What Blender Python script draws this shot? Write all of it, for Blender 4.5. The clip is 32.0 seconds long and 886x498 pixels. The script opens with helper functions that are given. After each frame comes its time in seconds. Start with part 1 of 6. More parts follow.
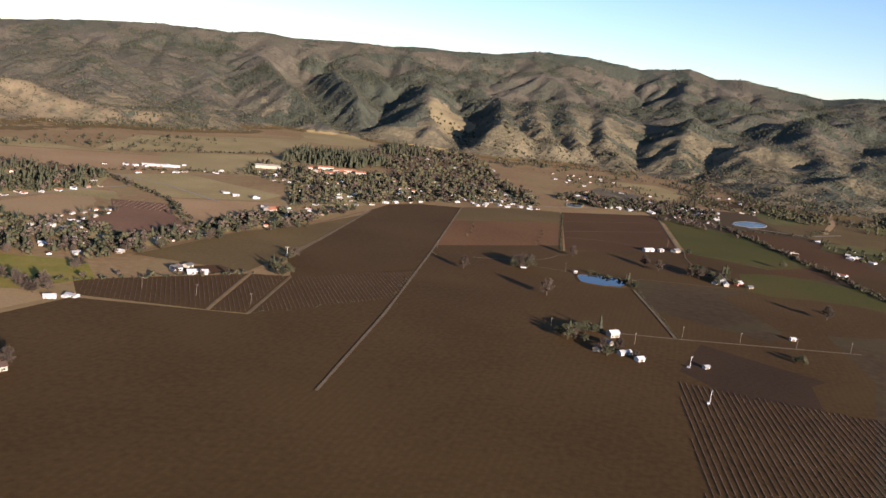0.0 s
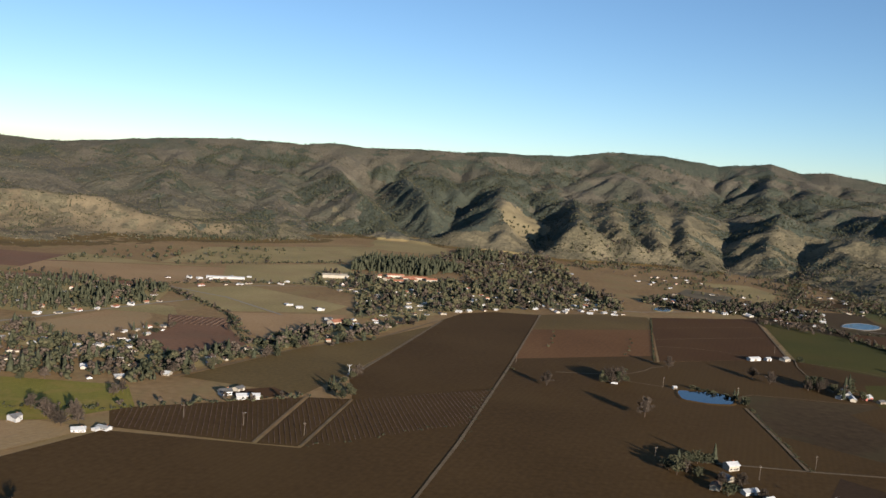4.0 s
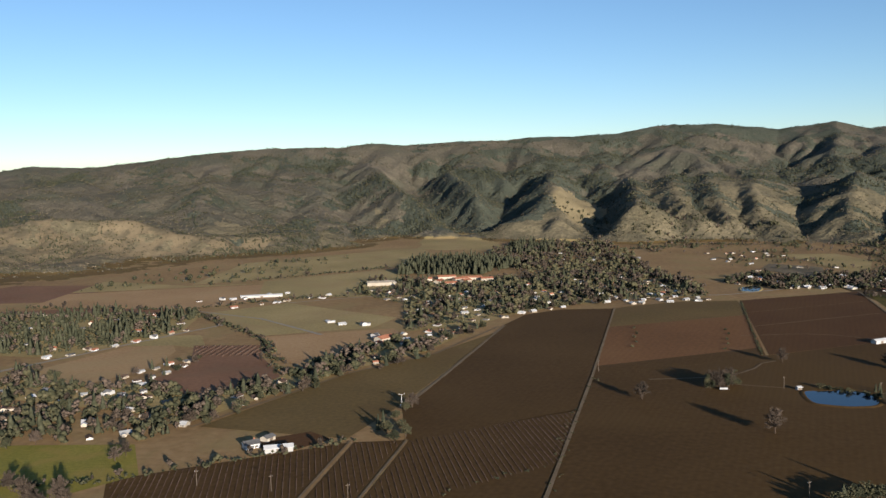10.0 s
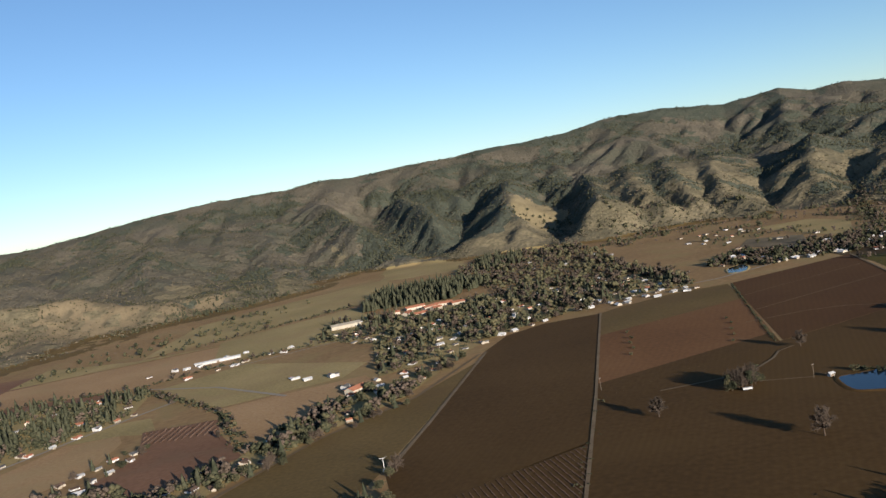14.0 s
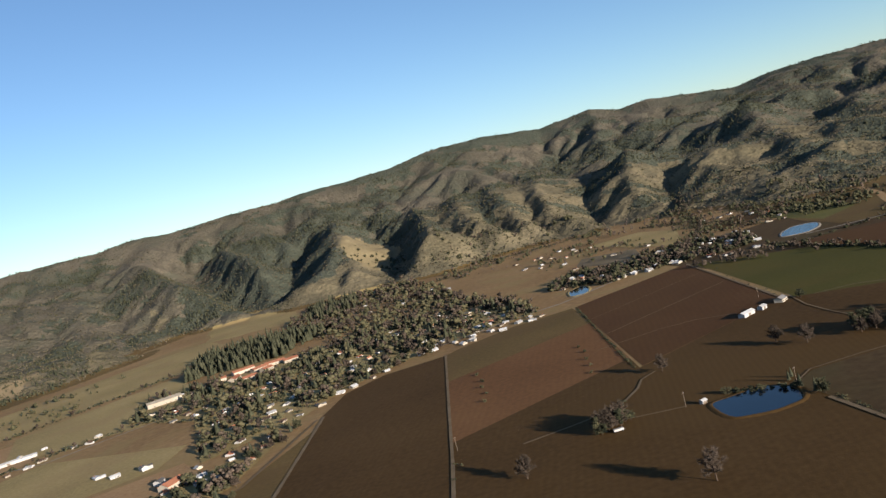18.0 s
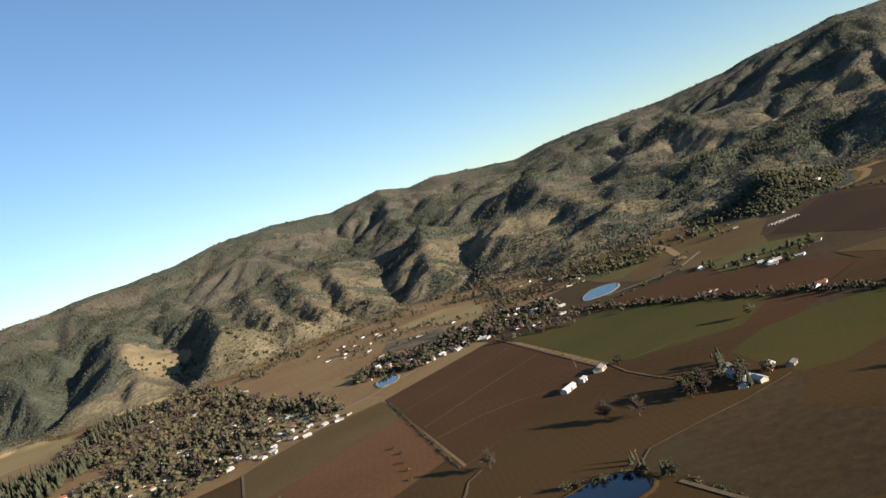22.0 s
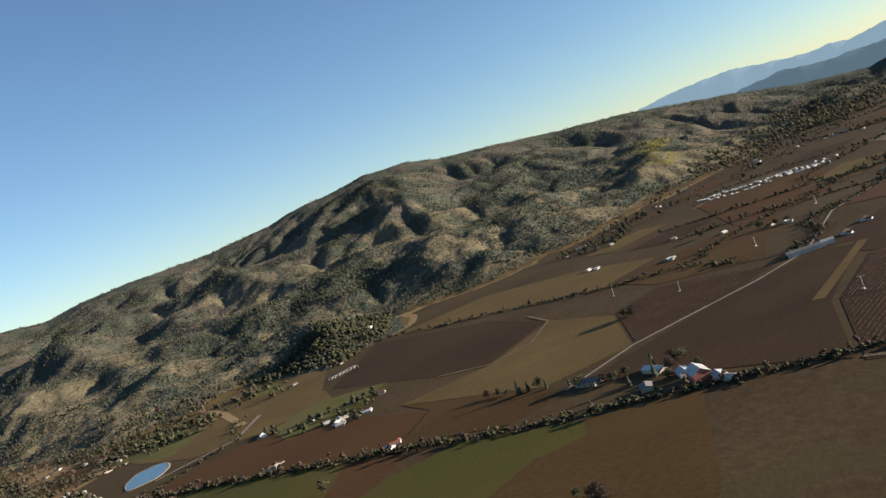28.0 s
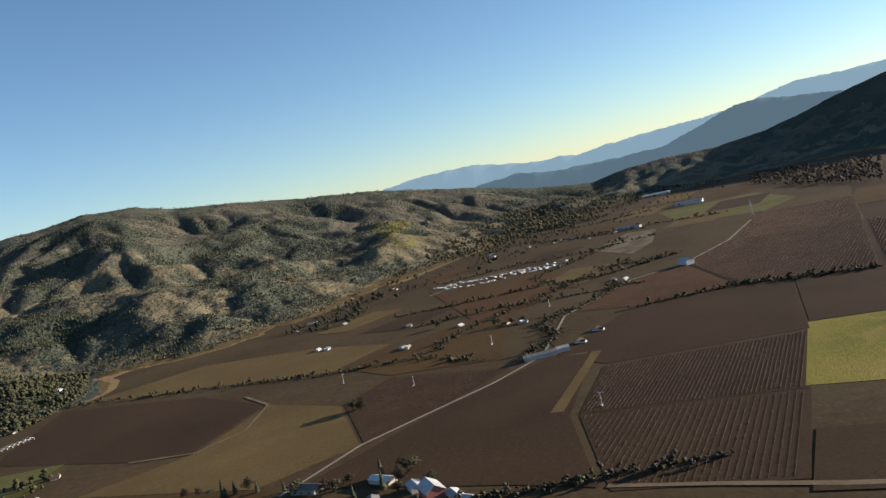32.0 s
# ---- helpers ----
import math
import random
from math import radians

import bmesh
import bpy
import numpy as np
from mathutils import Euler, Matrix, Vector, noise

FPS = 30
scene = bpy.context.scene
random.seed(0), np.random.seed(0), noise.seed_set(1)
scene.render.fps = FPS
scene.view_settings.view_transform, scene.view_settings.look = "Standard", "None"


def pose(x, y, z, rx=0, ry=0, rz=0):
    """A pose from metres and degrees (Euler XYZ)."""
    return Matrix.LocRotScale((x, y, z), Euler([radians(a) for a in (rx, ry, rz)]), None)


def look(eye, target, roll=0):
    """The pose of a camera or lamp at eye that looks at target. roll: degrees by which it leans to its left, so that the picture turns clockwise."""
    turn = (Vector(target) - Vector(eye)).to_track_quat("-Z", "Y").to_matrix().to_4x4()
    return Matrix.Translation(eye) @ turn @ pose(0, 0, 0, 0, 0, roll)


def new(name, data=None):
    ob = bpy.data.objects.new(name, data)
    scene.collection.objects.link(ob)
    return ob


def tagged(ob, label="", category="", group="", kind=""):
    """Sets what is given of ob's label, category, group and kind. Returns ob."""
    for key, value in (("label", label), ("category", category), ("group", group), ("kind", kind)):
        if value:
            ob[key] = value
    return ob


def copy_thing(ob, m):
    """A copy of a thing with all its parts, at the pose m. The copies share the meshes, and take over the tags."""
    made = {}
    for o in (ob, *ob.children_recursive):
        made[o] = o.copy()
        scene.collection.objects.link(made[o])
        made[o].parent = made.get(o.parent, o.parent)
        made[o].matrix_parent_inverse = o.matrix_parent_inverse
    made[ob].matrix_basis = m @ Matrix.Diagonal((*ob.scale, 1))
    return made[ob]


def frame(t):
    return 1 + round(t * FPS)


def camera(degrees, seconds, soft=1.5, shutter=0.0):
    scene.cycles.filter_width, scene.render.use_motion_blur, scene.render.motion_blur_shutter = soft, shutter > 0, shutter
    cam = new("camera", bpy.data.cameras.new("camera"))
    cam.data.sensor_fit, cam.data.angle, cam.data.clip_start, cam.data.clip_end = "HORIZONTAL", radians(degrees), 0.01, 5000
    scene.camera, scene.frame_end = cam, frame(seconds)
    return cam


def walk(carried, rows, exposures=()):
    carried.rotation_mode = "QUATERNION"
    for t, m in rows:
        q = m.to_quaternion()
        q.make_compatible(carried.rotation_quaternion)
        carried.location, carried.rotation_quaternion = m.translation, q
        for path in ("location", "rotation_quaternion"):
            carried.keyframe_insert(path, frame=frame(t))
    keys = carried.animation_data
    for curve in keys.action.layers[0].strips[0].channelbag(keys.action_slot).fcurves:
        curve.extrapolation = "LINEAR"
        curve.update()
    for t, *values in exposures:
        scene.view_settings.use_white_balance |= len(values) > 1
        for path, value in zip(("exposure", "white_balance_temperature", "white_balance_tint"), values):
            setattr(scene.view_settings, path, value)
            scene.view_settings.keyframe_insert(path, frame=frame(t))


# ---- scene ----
# Valley seen from a small aircraft: farmland, village, ponds, wooded hills.
cam = camera(54.53, 32.0)

# seconds, eye x y z, heading clockwise from +y, pitch, lean to the right (degrees)
PATH = [
    (0, -11.68, -227.14, 218.38, 8.931, -11.320, -6.402),
    (0.5, -9.95, -215.00, 217.09, 7.961, -11.369, -5.632),
    (1, -8.23, -202.85, 215.80, 7.408, -10.421, -4.838),
    (1.5, -6.59, -190.63, 214.53, 6.438, -8.434, -4.412),
    (2, -5.11, -178.33, 213.29, 5.297, -6.503, -3.994),
    (2.5, -3.80, -165.94, 212.09, 4.944, -5.316, -4.029),
    (3, -2.66, -153.46, 210.91, 4.222, -4.508, -4.407),
    (3.5, -1.67, -140.91, 209.78, 3.712, -4.699, -4.460),
    (5.5, -0.64, -89.47, 206.08, 2.054, -5.004, -3.639),
    (6, -0.61, -76.95, 205.19, 1.534, -5.359, -3.379),
    (6.5, -0.52, -64.45, 204.29, 0.900, -5.490, -3.003),
    (7, -0.40, -51.88, 203.39, 0.256, -6.131, -1.817),
    (7.5, -0.27, -39.12, 202.51, -0.476, -6.469, -0.171),
    (8, -0.15, -26.16, 201.66, -0.697, -5.986, 0.750),
    (8.5, -0.07, -13.05, 200.84, -0.526, -5.778, 0.731),
    (9, 0.00, 0.00, 200.00, -0.000, -5.599, 0.200),
    (9.5, 0.09, 12.95, 199.13, 0.300, -5.365, 0.093),
    (10, 0.24, 25.78, 198.22, 0.017, -5.230, 1.103),
    (10.5, 0.51, 38.52, 197.31, -0.797, -5.250, 2.665),
    (11, 0.91, 51.20, 196.41, -1.675, -5.366, 3.411),
    (11.5, 1.33, 63.99, 195.57, -1.599, -5.315, 3.711),
    (12, 1.66, 77.00, 194.79, -0.664, -4.897, 3.977),
    (12.5, 1.98, 90.17, 194.07, 0.192, -4.156, 4.947),
    (13, 2.38, 103.39, 193.37, 0.963, -3.859, 6.737),
    (13.5, 2.95, 116.56, 192.69, 1.865, -3.841, 8.345),
    (15.5, 9.79, 167.76, 190.14, 4.805, -3.965, 14.064),
    (16, 12.62, 180.36, 189.80, 6.336, -4.016, 14.764),
    (16.5, 15.64, 192.95, 189.53, 8.217, -4.062, 14.982),
    (17, 18.86, 205.58, 189.34, 10.126, -4.008, 15.264),
    (17.5, 22.30, 218.16, 189.17, 12.125, -3.840, 15.372),
    (18, 25.99, 230.60, 189.00, 13.879, -3.663, 14.911),
    (18.5, 29.94, 242.84, 188.80, 15.862, -3.175, 14.629),
    (19, 34.20, 254.83, 188.53, 17.654, -2.852, 14.624),
    (19.5, 38.76, 266.56, 188.18, 19.340, -2.738, 15.058),
    (20, 43.59, 278.00, 187.78, 21.112, -2.474, 15.950),
    (20.5, 48.73, 289.09, 187.33, 22.976, -2.141, 17.134),
    (21, 54.16, 299.89, 186.88, 24.635, -1.843, 18.165),
    (21.5, 59.87, 310.45, 186.45, 26.479, -1.851, 18.974),
    (22, 65.88, 320.75, 186.04, 28.203, -2.277, 19.565),
    (22.5, 72.18, 330.80, 185.68, 30.558, -2.337, 20.445),
    (23, 78.82, 340.54, 185.34, 32.654, -2.778, 20.943),
    (23.5, 85.82, 349.93, 185.04, 34.588, -3.214, 21.745),
    (24, 93.16, 358.99, 184.76, 36.706, -3.212, 22.305),
    (24.5, 100.83, 367.73, 184.50, 39.515, -3.325, 22.843),
    (25, 108.81, 376.14, 184.28, 42.563, -3.496, 22.910),
    (25.5, 117.09, 384.22, 184.09, 45.232, -3.846, 22.490),
    (26, 125.57, 392.01, 183.93, 48.253, -3.710, 21.916),
    (26.5, 134.19, 399.61, 183.79, 51.478, -3.449, 21.794),
    (28.5, 171.37, 424.16, 184.08, 61.127, -3.098, 20.821),
    (29, 181.06, 428.92, 184.36, 63.250, -3.172, 20.199),
    (29.5, 190.80, 433.47, 184.71, 65.548, -3.216, 19.536),
    (30, 200.58, 437.80, 185.10, 67.907, -3.326, 18.869),
    (30.5, 210.38, 441.91, 185.53, 70.512, -3.465, 18.576),
    (31, 220.20, 445.81, 186.01, 72.738, -3.747, 17.881),
    (31.5, 230.00, 449.60, 186.52, 75.055, -3.836, 15.988),
    (32, 239.79, 453.35, 187.04, 77.263, -3.966, 13.237),
]


def flight(x, y, z, yaw, pitch, lean):
    a, b = radians(yaw), radians(pitch)
    way = Vector((math.sin(a) * math.cos(b), math.cos(a) * math.cos(b), math.sin(b)))
    eye = Vector((x, y, z))
    return look(eye, eye + way * 100, -lean)


walk(cam, [(t, flight(*row)) for t, *row in PATH], [(0, 1.55, 6100, 22), (1.2, 1.3, 6050, 12), (3, 1.18, 5950, 10), (6, 1.12, 5900, 10), (12, 1.12, 5850, 10), (18, 1.24, 6000, 11), (21, 1.42, 6150, 11), (25, 1.52, 6300, 12), (29, 1.44, 6150, 10), (32, 1.44, 6100, 10)])

# ---- light: low winter sun, clear sky ----
SUN_AZ, SUN_EL = 156.0, 11.5
world = bpy.data.worlds.new("sky")
scene.world = world
world.use_nodes = True
wn = world.node_tree.nodes
sky = wn.new("ShaderNodeTexSky")
sky.sky_type, sky.sun_disc = "NISHITA", False
sky.sun_elevation, sky.sun_rotation = radians(SUN_EL), radians(SUN_AZ)
sky.altitude, sky.air_density, sky.dust_density, sky.ozone_density = 400, 0.85, 0.03, 2.3
world.node_tree.links.new(sky.outputs[0], wn["Background"].inputs[0])
wn["Background"].inputs[1].default_value = 0.06
lamp = bpy.data.lights.new("sun", "SUN")
lamp.energy, lamp.angle, lamp.color = 4.1, radians(0.55), (1.0, 0.87, 0.71)
sun = new("sun", lamp)
sa, se = radians(SUN_AZ), radians(SUN_EL)
SUN_WAY = Vector((math.sin(sa) * math.cos(se), math.cos(sa) * math.cos(se), math.sin(se)))
sun.matrix_world = look(SUN_WAY * 500 + Vector((0, 0, 600)), (0, 0, 600))

# ---- materials ----
MATS = {}


def material(name, colours, scales=(0.05, 0.8), rough=0.9, bump=0.0, bump_scale=0.5, metal=0.0, spec=0.08, rows=None, blotch=None, per_object=0.0, per_island=0.0):
    """Colours mixed by two scales of noise; rows: (direction in degrees, spacing, colour, strength); blotch: (scale, colour, amount)."""
    m = bpy.data.materials.new(name)
    m.use_nodes = True
    nt = m.node_tree
    n, l = nt.nodes, nt.links
    b = n["Principled BSDF"]
    b.inputs["Roughness"].default_value = rough
    b.inputs["Metallic"].default_value = metal
    b.inputs["Specular IOR Level"].default_value = spec
    geo = n.new("ShaderNodeNewGeometry")
    pos = geo.outputs["Position"]
    big = n.new("ShaderNodeTexNoise")
    big.inputs["Scale"].default_value, big.inputs["Detail"].default_value = scales[0], 4
    small = n.new("ShaderNodeTexNoise")
    small.inputs["Scale"].default_value, small.inputs["Detail"].default_value = scales[1], 5
    l.new(pos, big.inputs["Vector"])
    l.new(pos, small.inputs["Vector"])
    add = n.new("ShaderNodeMath")
    add.operation = "MULTIPLY_ADD"
    l.new(small.outputs["Fac"], add.inputs[0])
    add.inputs[1].default_value = 0.6
    half = n.new("ShaderNodeMath")
    half.operation = "MULTIPLY"
    l.new(big.outputs["Fac"], half.inputs[0])
    half.inputs[1].default_value = 0.6
    l.new(half.outputs[0], add.inputs[2])
    fac = add.outputs[0]
    if per_object:
        info = n.new("ShaderNodeObjectInfo")
        more = n.new("ShaderNodeMath")
        more.operation = "MULTIPLY_ADD"
        l.new(info.outputs["Random"], more.inputs[0])
        more.inputs[1].default_value = per_object
        shift = n.new("ShaderNodeMath")
        shift.operation = "SUBTRACT"
        l.new(fac, shift.inputs[0])
        shift.inputs[1].default_value = per_object / 2
        l.new(shift.outputs[0], more.inputs[2])
        fac = more.outputs[0]
    if per_island:
        more = n.new("ShaderNodeMath")
        more.operation = "MULTIPLY_ADD"
        l.new(geo.outputs["Random Per Island"], more.inputs[0])
        more.inputs[1].default_value = per_island
        shift = n.new("ShaderNodeMath")
        shift.operation = "SUBTRACT"
        l.new(fac, shift.inputs[0])
        shift.inputs[1].default_value = per_island / 2
        l.new(shift.outputs[0], more.inputs[2])
        fac = more.outputs[0]
    ramp = n.new("ShaderNodeValToRGB")
    ramp.color_ramp.elements[0].position, ramp.color_ramp.elements[1].position = 0.38, 0.82
    ramp.color_ramp.elements[0].color = (*colours[0], 1)
    ramp.color_ramp.elements[1].color = (*colours[-1], 1)
    for k, c in enumerate(colours[1:-1]):
        e = ramp.color_ramp.elements.new(0.38 + 0.44 * (k + 1) / (len(colours) - 1))
        e.color = (*c, 1)
    l.new(fac, ramp.inputs[0])
    out = ramp.outputs[0]
    if blotch:
        sc, col, amount = blotch
        bn = n.new("ShaderNodeTexNoise")
        bn.inputs["Scale"].default_value, bn.inputs["Detail"].default_value = sc, 6
        bn.inputs["Distortion"].default_value = 0.6
        l.new(pos, bn.inputs["Vector"])
        br = n.new("ShaderNodeValToRGB")
        br.color_ramp.elements[0].position, br.color_ramp.elements[1].position = 0.5, 0.62
        br.color_ramp.elements[1].color = (amount, amount, amount, 1)
        l.new(bn.outputs["Fac"], br.inputs[0])
        mix = n.new("ShaderNodeMix")
        mix.data_type = "RGBA"
        l.new(br.outputs[0], mix.inputs[0])
        l.new(out, mix.inputs[6])
        mix.inputs[7].default_value = (*col, 1)
        out = mix.outputs[2]
    if rows:
        ang, gap, col, strength = rows
        mp = n.new("ShaderNodeMapping")
        mp.inputs["Rotation"].default_value = (0, 0, radians(ang))
        l.new(pos, mp.inputs["Vector"])
        wv = n.new("ShaderNodeTexWave")
        wv.inputs["Scale"].default_value = 0.314 / gap
        wv.inputs["Distortion"].default_value, wv.inputs["Detail"].default_value = 0.8, 2
        wv.inputs["Detail Scale"].default_value = 2
        l.new(mp.outputs[0], wv.inputs["Vector"])
        mul = n.new("ShaderNodeMath")
        mul.operation = "MULTIPLY"
        l.new(wv.outputs["Fac"], mul.inputs[0])
        mul.inputs[1].default_value = strength
        mix = n.new("ShaderNodeMix")
        mix.data_type = "RGBA"
        l.new(mul.outputs[0], mix.inputs[0])
        l.new(out, mix.inputs[6])
        mix.inputs[7].default_value = (*col, 1)
        out = mix.outputs[2]
    l.new(out, b.inputs["Base Color"])
    if bump:
        bt = n.new("ShaderNodeTexNoise")
        bt.inputs["Scale"].default_value, bt.inputs["Detail"].default_value = bump_scale, 6
        l.new(pos, bt.inputs["Vector"])
        bp = n.new("ShaderNodeBump")
        bp.inputs["Strength"].default_value, bp.inputs["Distance"].default_value = 1.0, bump
        l.new(bt.outputs["Fac"], bp.inputs["Height"])
        l.new(bp.outputs[0], b.inputs["Normal"])
    MATS[name] = m
    return m


EARTH = material("valley_brown_earth", [(0.0508, 0.0313, 0.0141), (0.0738, 0.0466, 0.0206), (0.1009, 0.0667, 0.0299)], (0.006, 0.12), bump=0.2, bump_scale=0.3, blotch=(0.010, (0.0772, 0.0578, 0.0241), 0.6))
SOIL = material("valley_soil", [(0.1868, 0.1126, 0.0495), (0.2693, 0.1668, 0.0729), (0.3442, 0.2239, 0.1016)], (0.006, 0.12), bump=0.5, bump_scale=0.3, blotch=(0.012, (0.2467, 0.1792, 0.0729), 0.6))
BROWN = material("ploughed_brown", [(0.0551, 0.0302, 0.0096), (0.0789, 0.0437, 0.0142), (0.0992, 0.0569, 0.0195)], (0.006, 0.2), bump=0.12, bump_scale=0.6, rows=(24, 5, (0.0568, 0.0322, 0.0108), 0.2), blotch=(0.004, (0.0925, 0.0531, 0.0173), 0.7))
RED = material("ploughed_red", [(0.0623, 0.0291, 0.0109), (0.0866, 0.0416, 0.0156), (0.1054, 0.0535, 0.0194)], (0.006, 0.2), bump=0.12, bump_scale=0.6, rows=(24, 6, (0.0574, 0.0291, 0.0115), 0.2), blotch=(0.004, (0.0953, 0.0490, 0.0173), 0.6))
DARK = material("vineyard_dark_soil", [(0.0364, 0.0204, 0.0099), (0.0530, 0.0306, 0.0144), (0.0684, 0.0401, 0.0193)], (0.006, 0.3), bump=0.12, bump_scale=0.6, blotch=(0.005, (0.0629, 0.0370, 0.0181), 0.5))
GREEN = material("winter_crop_green", [(0.0539, 0.0493, 0.0107), (0.0752, 0.0671, 0.0143), (0.1021, 0.0835, 0.0205)], (0.006, 0.3), bump=0.12, bump_scale=0.7, rows=(70, 5, (0.0713, 0.0556, 0.0148), 0.15), blotch=(0.006, (0.0967, 0.0671, 0.0180), 0.5))
OLIVE = material("olive_grass", [(0.2177, 0.1651, 0.0667), (0.3145, 0.2328, 0.0967), (0.4032, 0.2957, 0.1300)], (0.008, 0.25), bump=0.5, bump_scale=0.4, blotch=(0.01, (0.2903, 0.1966, 0.0900), 0.5))
PASTURE = material("dull_pasture", [(0.0875, 0.0587, 0.0217), (0.1283, 0.0842, 0.0303), (0.1656, 0.1082, 0.0405)], (0.008, 0.25), bump=0.2, bump_scale=0.4, blotch=(0.01, (0.1143, 0.0689, 0.0276), 0.5))
ORCHARD = material("orchard_red_soil", [(0.1391, 0.0710, 0.0383), (0.1921, 0.1008, 0.0551), (0.2384, 0.1291, 0.0715)], (0.008, 0.2), bump=0.15, bump_scale=0.5, blotch=(0.02, (0.1722, 0.1033, 0.0575), 0.5))
CLAY = material("clay_red_soil", [(0.1162, 0.0559, 0.0220), (0.1609, 0.0783, 0.0313), (0.1967, 0.1008, 0.0400)], (0.006, 0.2), bump=0.12, bump_scale=0.6, rows=(24, 6, (0.1162, 0.0587, 0.0240), 0.2), blotch=(0.006, (0.1759, 0.0923, 0.0373), 0.6))
MEADOW = material("winter_meadow", [(0.0778, 0.0733, 0.0213), (0.1140, 0.1036, 0.0301), (0.1529, 0.1314, 0.0439)], (0.01, 0.3), bump=0.3, bump_scale=0.6, blotch=(0.02, (0.1296, 0.0986, 0.0376), 0.6))
LAWN = material("lawn_green", [(0.1377, 0.1260, 0.0226), (0.2025, 0.1725, 0.0320), (0.2754, 0.2149, 0.0470)], (0.01, 0.35), bump=0.5, bump_scale=0.8, blotch=(0.03, (0.2754, 0.1923, 0.0517), 0.6))
DRY = material("dry_grass", [(0.1215, 0.0912, 0.0546), (0.1717, 0.1319, 0.0773), (0.2073, 0.1594, 0.0949)], (0.01, 0.2), bump=0.8, bump_scale=0.3, blotch=(0.018, (0.0880, 0.0739, 0.0475), 0.8))
GOLD = material("golden_dry_grass", [(0.1500, 0.1180, 0.0640), (0.2050, 0.1620, 0.0880), (0.2500, 0.1990, 0.1120)], (0.01, 0.15), bump=0.8, bump_scale=0.3)
DIRT = material("dirt_lane", [(0.1248, 0.0861, 0.0475), (0.1728, 0.1217, 0.0690), (0.2208, 0.1610, 0.0959)], (0.05, 0.6), bump=0.1)
ROADM = material("pale_gravel", [(0.24, 0.20, 0.15), (0.33, 0.28, 0.21)], (0.05, 0.6), bump=0.08)
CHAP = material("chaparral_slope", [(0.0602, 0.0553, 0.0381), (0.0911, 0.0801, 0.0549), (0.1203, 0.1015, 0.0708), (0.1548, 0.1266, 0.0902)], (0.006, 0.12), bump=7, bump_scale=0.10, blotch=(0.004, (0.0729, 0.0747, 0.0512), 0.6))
OAKS = material("oak_grass_slope", [(0.0701, 0.0604, 0.0364), (0.1168, 0.0984, 0.0581), (0.1636, 0.1339, 0.0795), (0.2104, 0.1698, 0.1024)], (0.008, 0.13), bump=5, bump_scale=0.09, blotch=(0.012, (0.0841, 0.0736, 0.0466), 0.7))
WOODS = material("wooded_slope", [(0.0450, 0.0500, 0.0355), (0.0680, 0.0730, 0.0505), (0.0970, 0.0970, 0.0690)], (0.008, 0.14), bump=8, bump_scale=0.11)
# Blue of these two backdrop ridges is distance haze put into their base colour.
FAR_HAZE = material("hazed_distant_range", [(0.0320, 0.0400, 0.0460), (0.0460, 0.0540, 0.0600)], (0.003, 0.02), spec=0.0)
MID_HAZE = material("hazed_wooded_ridge", [(0.0200, 0.0260, 0.0300), (0.0310, 0.0370, 0.0400)], (0.004, 0.03), spec=0.0)
# Even self-glow imitates the bright air before the ridges; they are no light source.
for hazy, glow, power in ((FAR_HAZE, (0.26, 0.37, 0.44, 1), 0.36), (MID_HAZE, (0.19, 0.28, 0.34, 1), 0.21)):
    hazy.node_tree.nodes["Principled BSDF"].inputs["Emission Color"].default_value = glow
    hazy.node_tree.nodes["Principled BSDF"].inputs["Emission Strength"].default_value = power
LEAF_DARK = material("conifer_needles", [(0.0258, 0.0286, 0.0170), (0.0454, 0.0478, 0.0276), (0.0722, 0.0704, 0.0413)], (0.10, 0.3), spec=0.1, per_object=0.2, per_island=0.15)
LEAF_OAK = material("oak_leaves", [(0.0211, 0.0236, 0.0134), (0.0445, 0.0447, 0.0241), (0.0715, 0.0660, 0.0347), (0.1012, 0.0872, 0.0463)], (0.10, 0.3), spec=0.1, per_object=0.25, per_island=0.26)
TWIGS = material("bare_twigs", [(0.0317, 0.0250, 0.0188), (0.0567, 0.0430, 0.0314), (0.0844, 0.0630, 0.0458), (0.1186, 0.0868, 0.0641)], (0.05, 0.3), spec=0.1, per_object=0.25, per_island=0.26)
BRUSH = material("pale_brush", [(0.0513, 0.0452, 0.0290), (0.0870, 0.0738, 0.0463), (0.1337, 0.1085, 0.0696), (0.1944, 0.1553, 0.1012)], (0.02, 0.3), spec=0.1, per_island=0.3)
TAN = material("tan_stubble", [(0.2540, 0.1514, 0.0708), (0.3556, 0.2171, 0.1008), (0.4355, 0.2784, 0.1384)], (0.008, 0.25), bump=0.5, bump_scale=0.4, rows=(40, 5, (0.2613, 0.1642, 0.0813), 0.18), blotch=(0.007, (0.3266, 0.2357, 0.1084), 0.5))
BARK = material("bark", [(0.0600, 0.0421, 0.0291), (0.1080, 0.0760, 0.0538)], (0.3, 3), spec=0.1)
VINEM = material("pruned_vines", [(0.0748, 0.0435, 0.0288), (0.1156, 0.0704, 0.0480), (0.1632, 0.1088, 0.0720)], (0.03, 0.8), spec=0.1)
WHITE = material("white_paint", [(0.36, 0.34, 0.31), (0.58, 0.555, 0.52)], (0.1, 1.5), rough=0.6, per_object=0.5)
CREAM = material("cream_paint", [(0.26, 0.22, 0.165), (0.46, 0.40, 0.31)], (0.1, 1.5), rough=0.7, per_object=0.5)
ROOFG = material("grey_shingle", [(0.08, 0.076, 0.072), (0.14, 0.132, 0.124), (0.21, 0.197, 0.184)], (0.2, 2), rough=0.8, per_object=0.5)
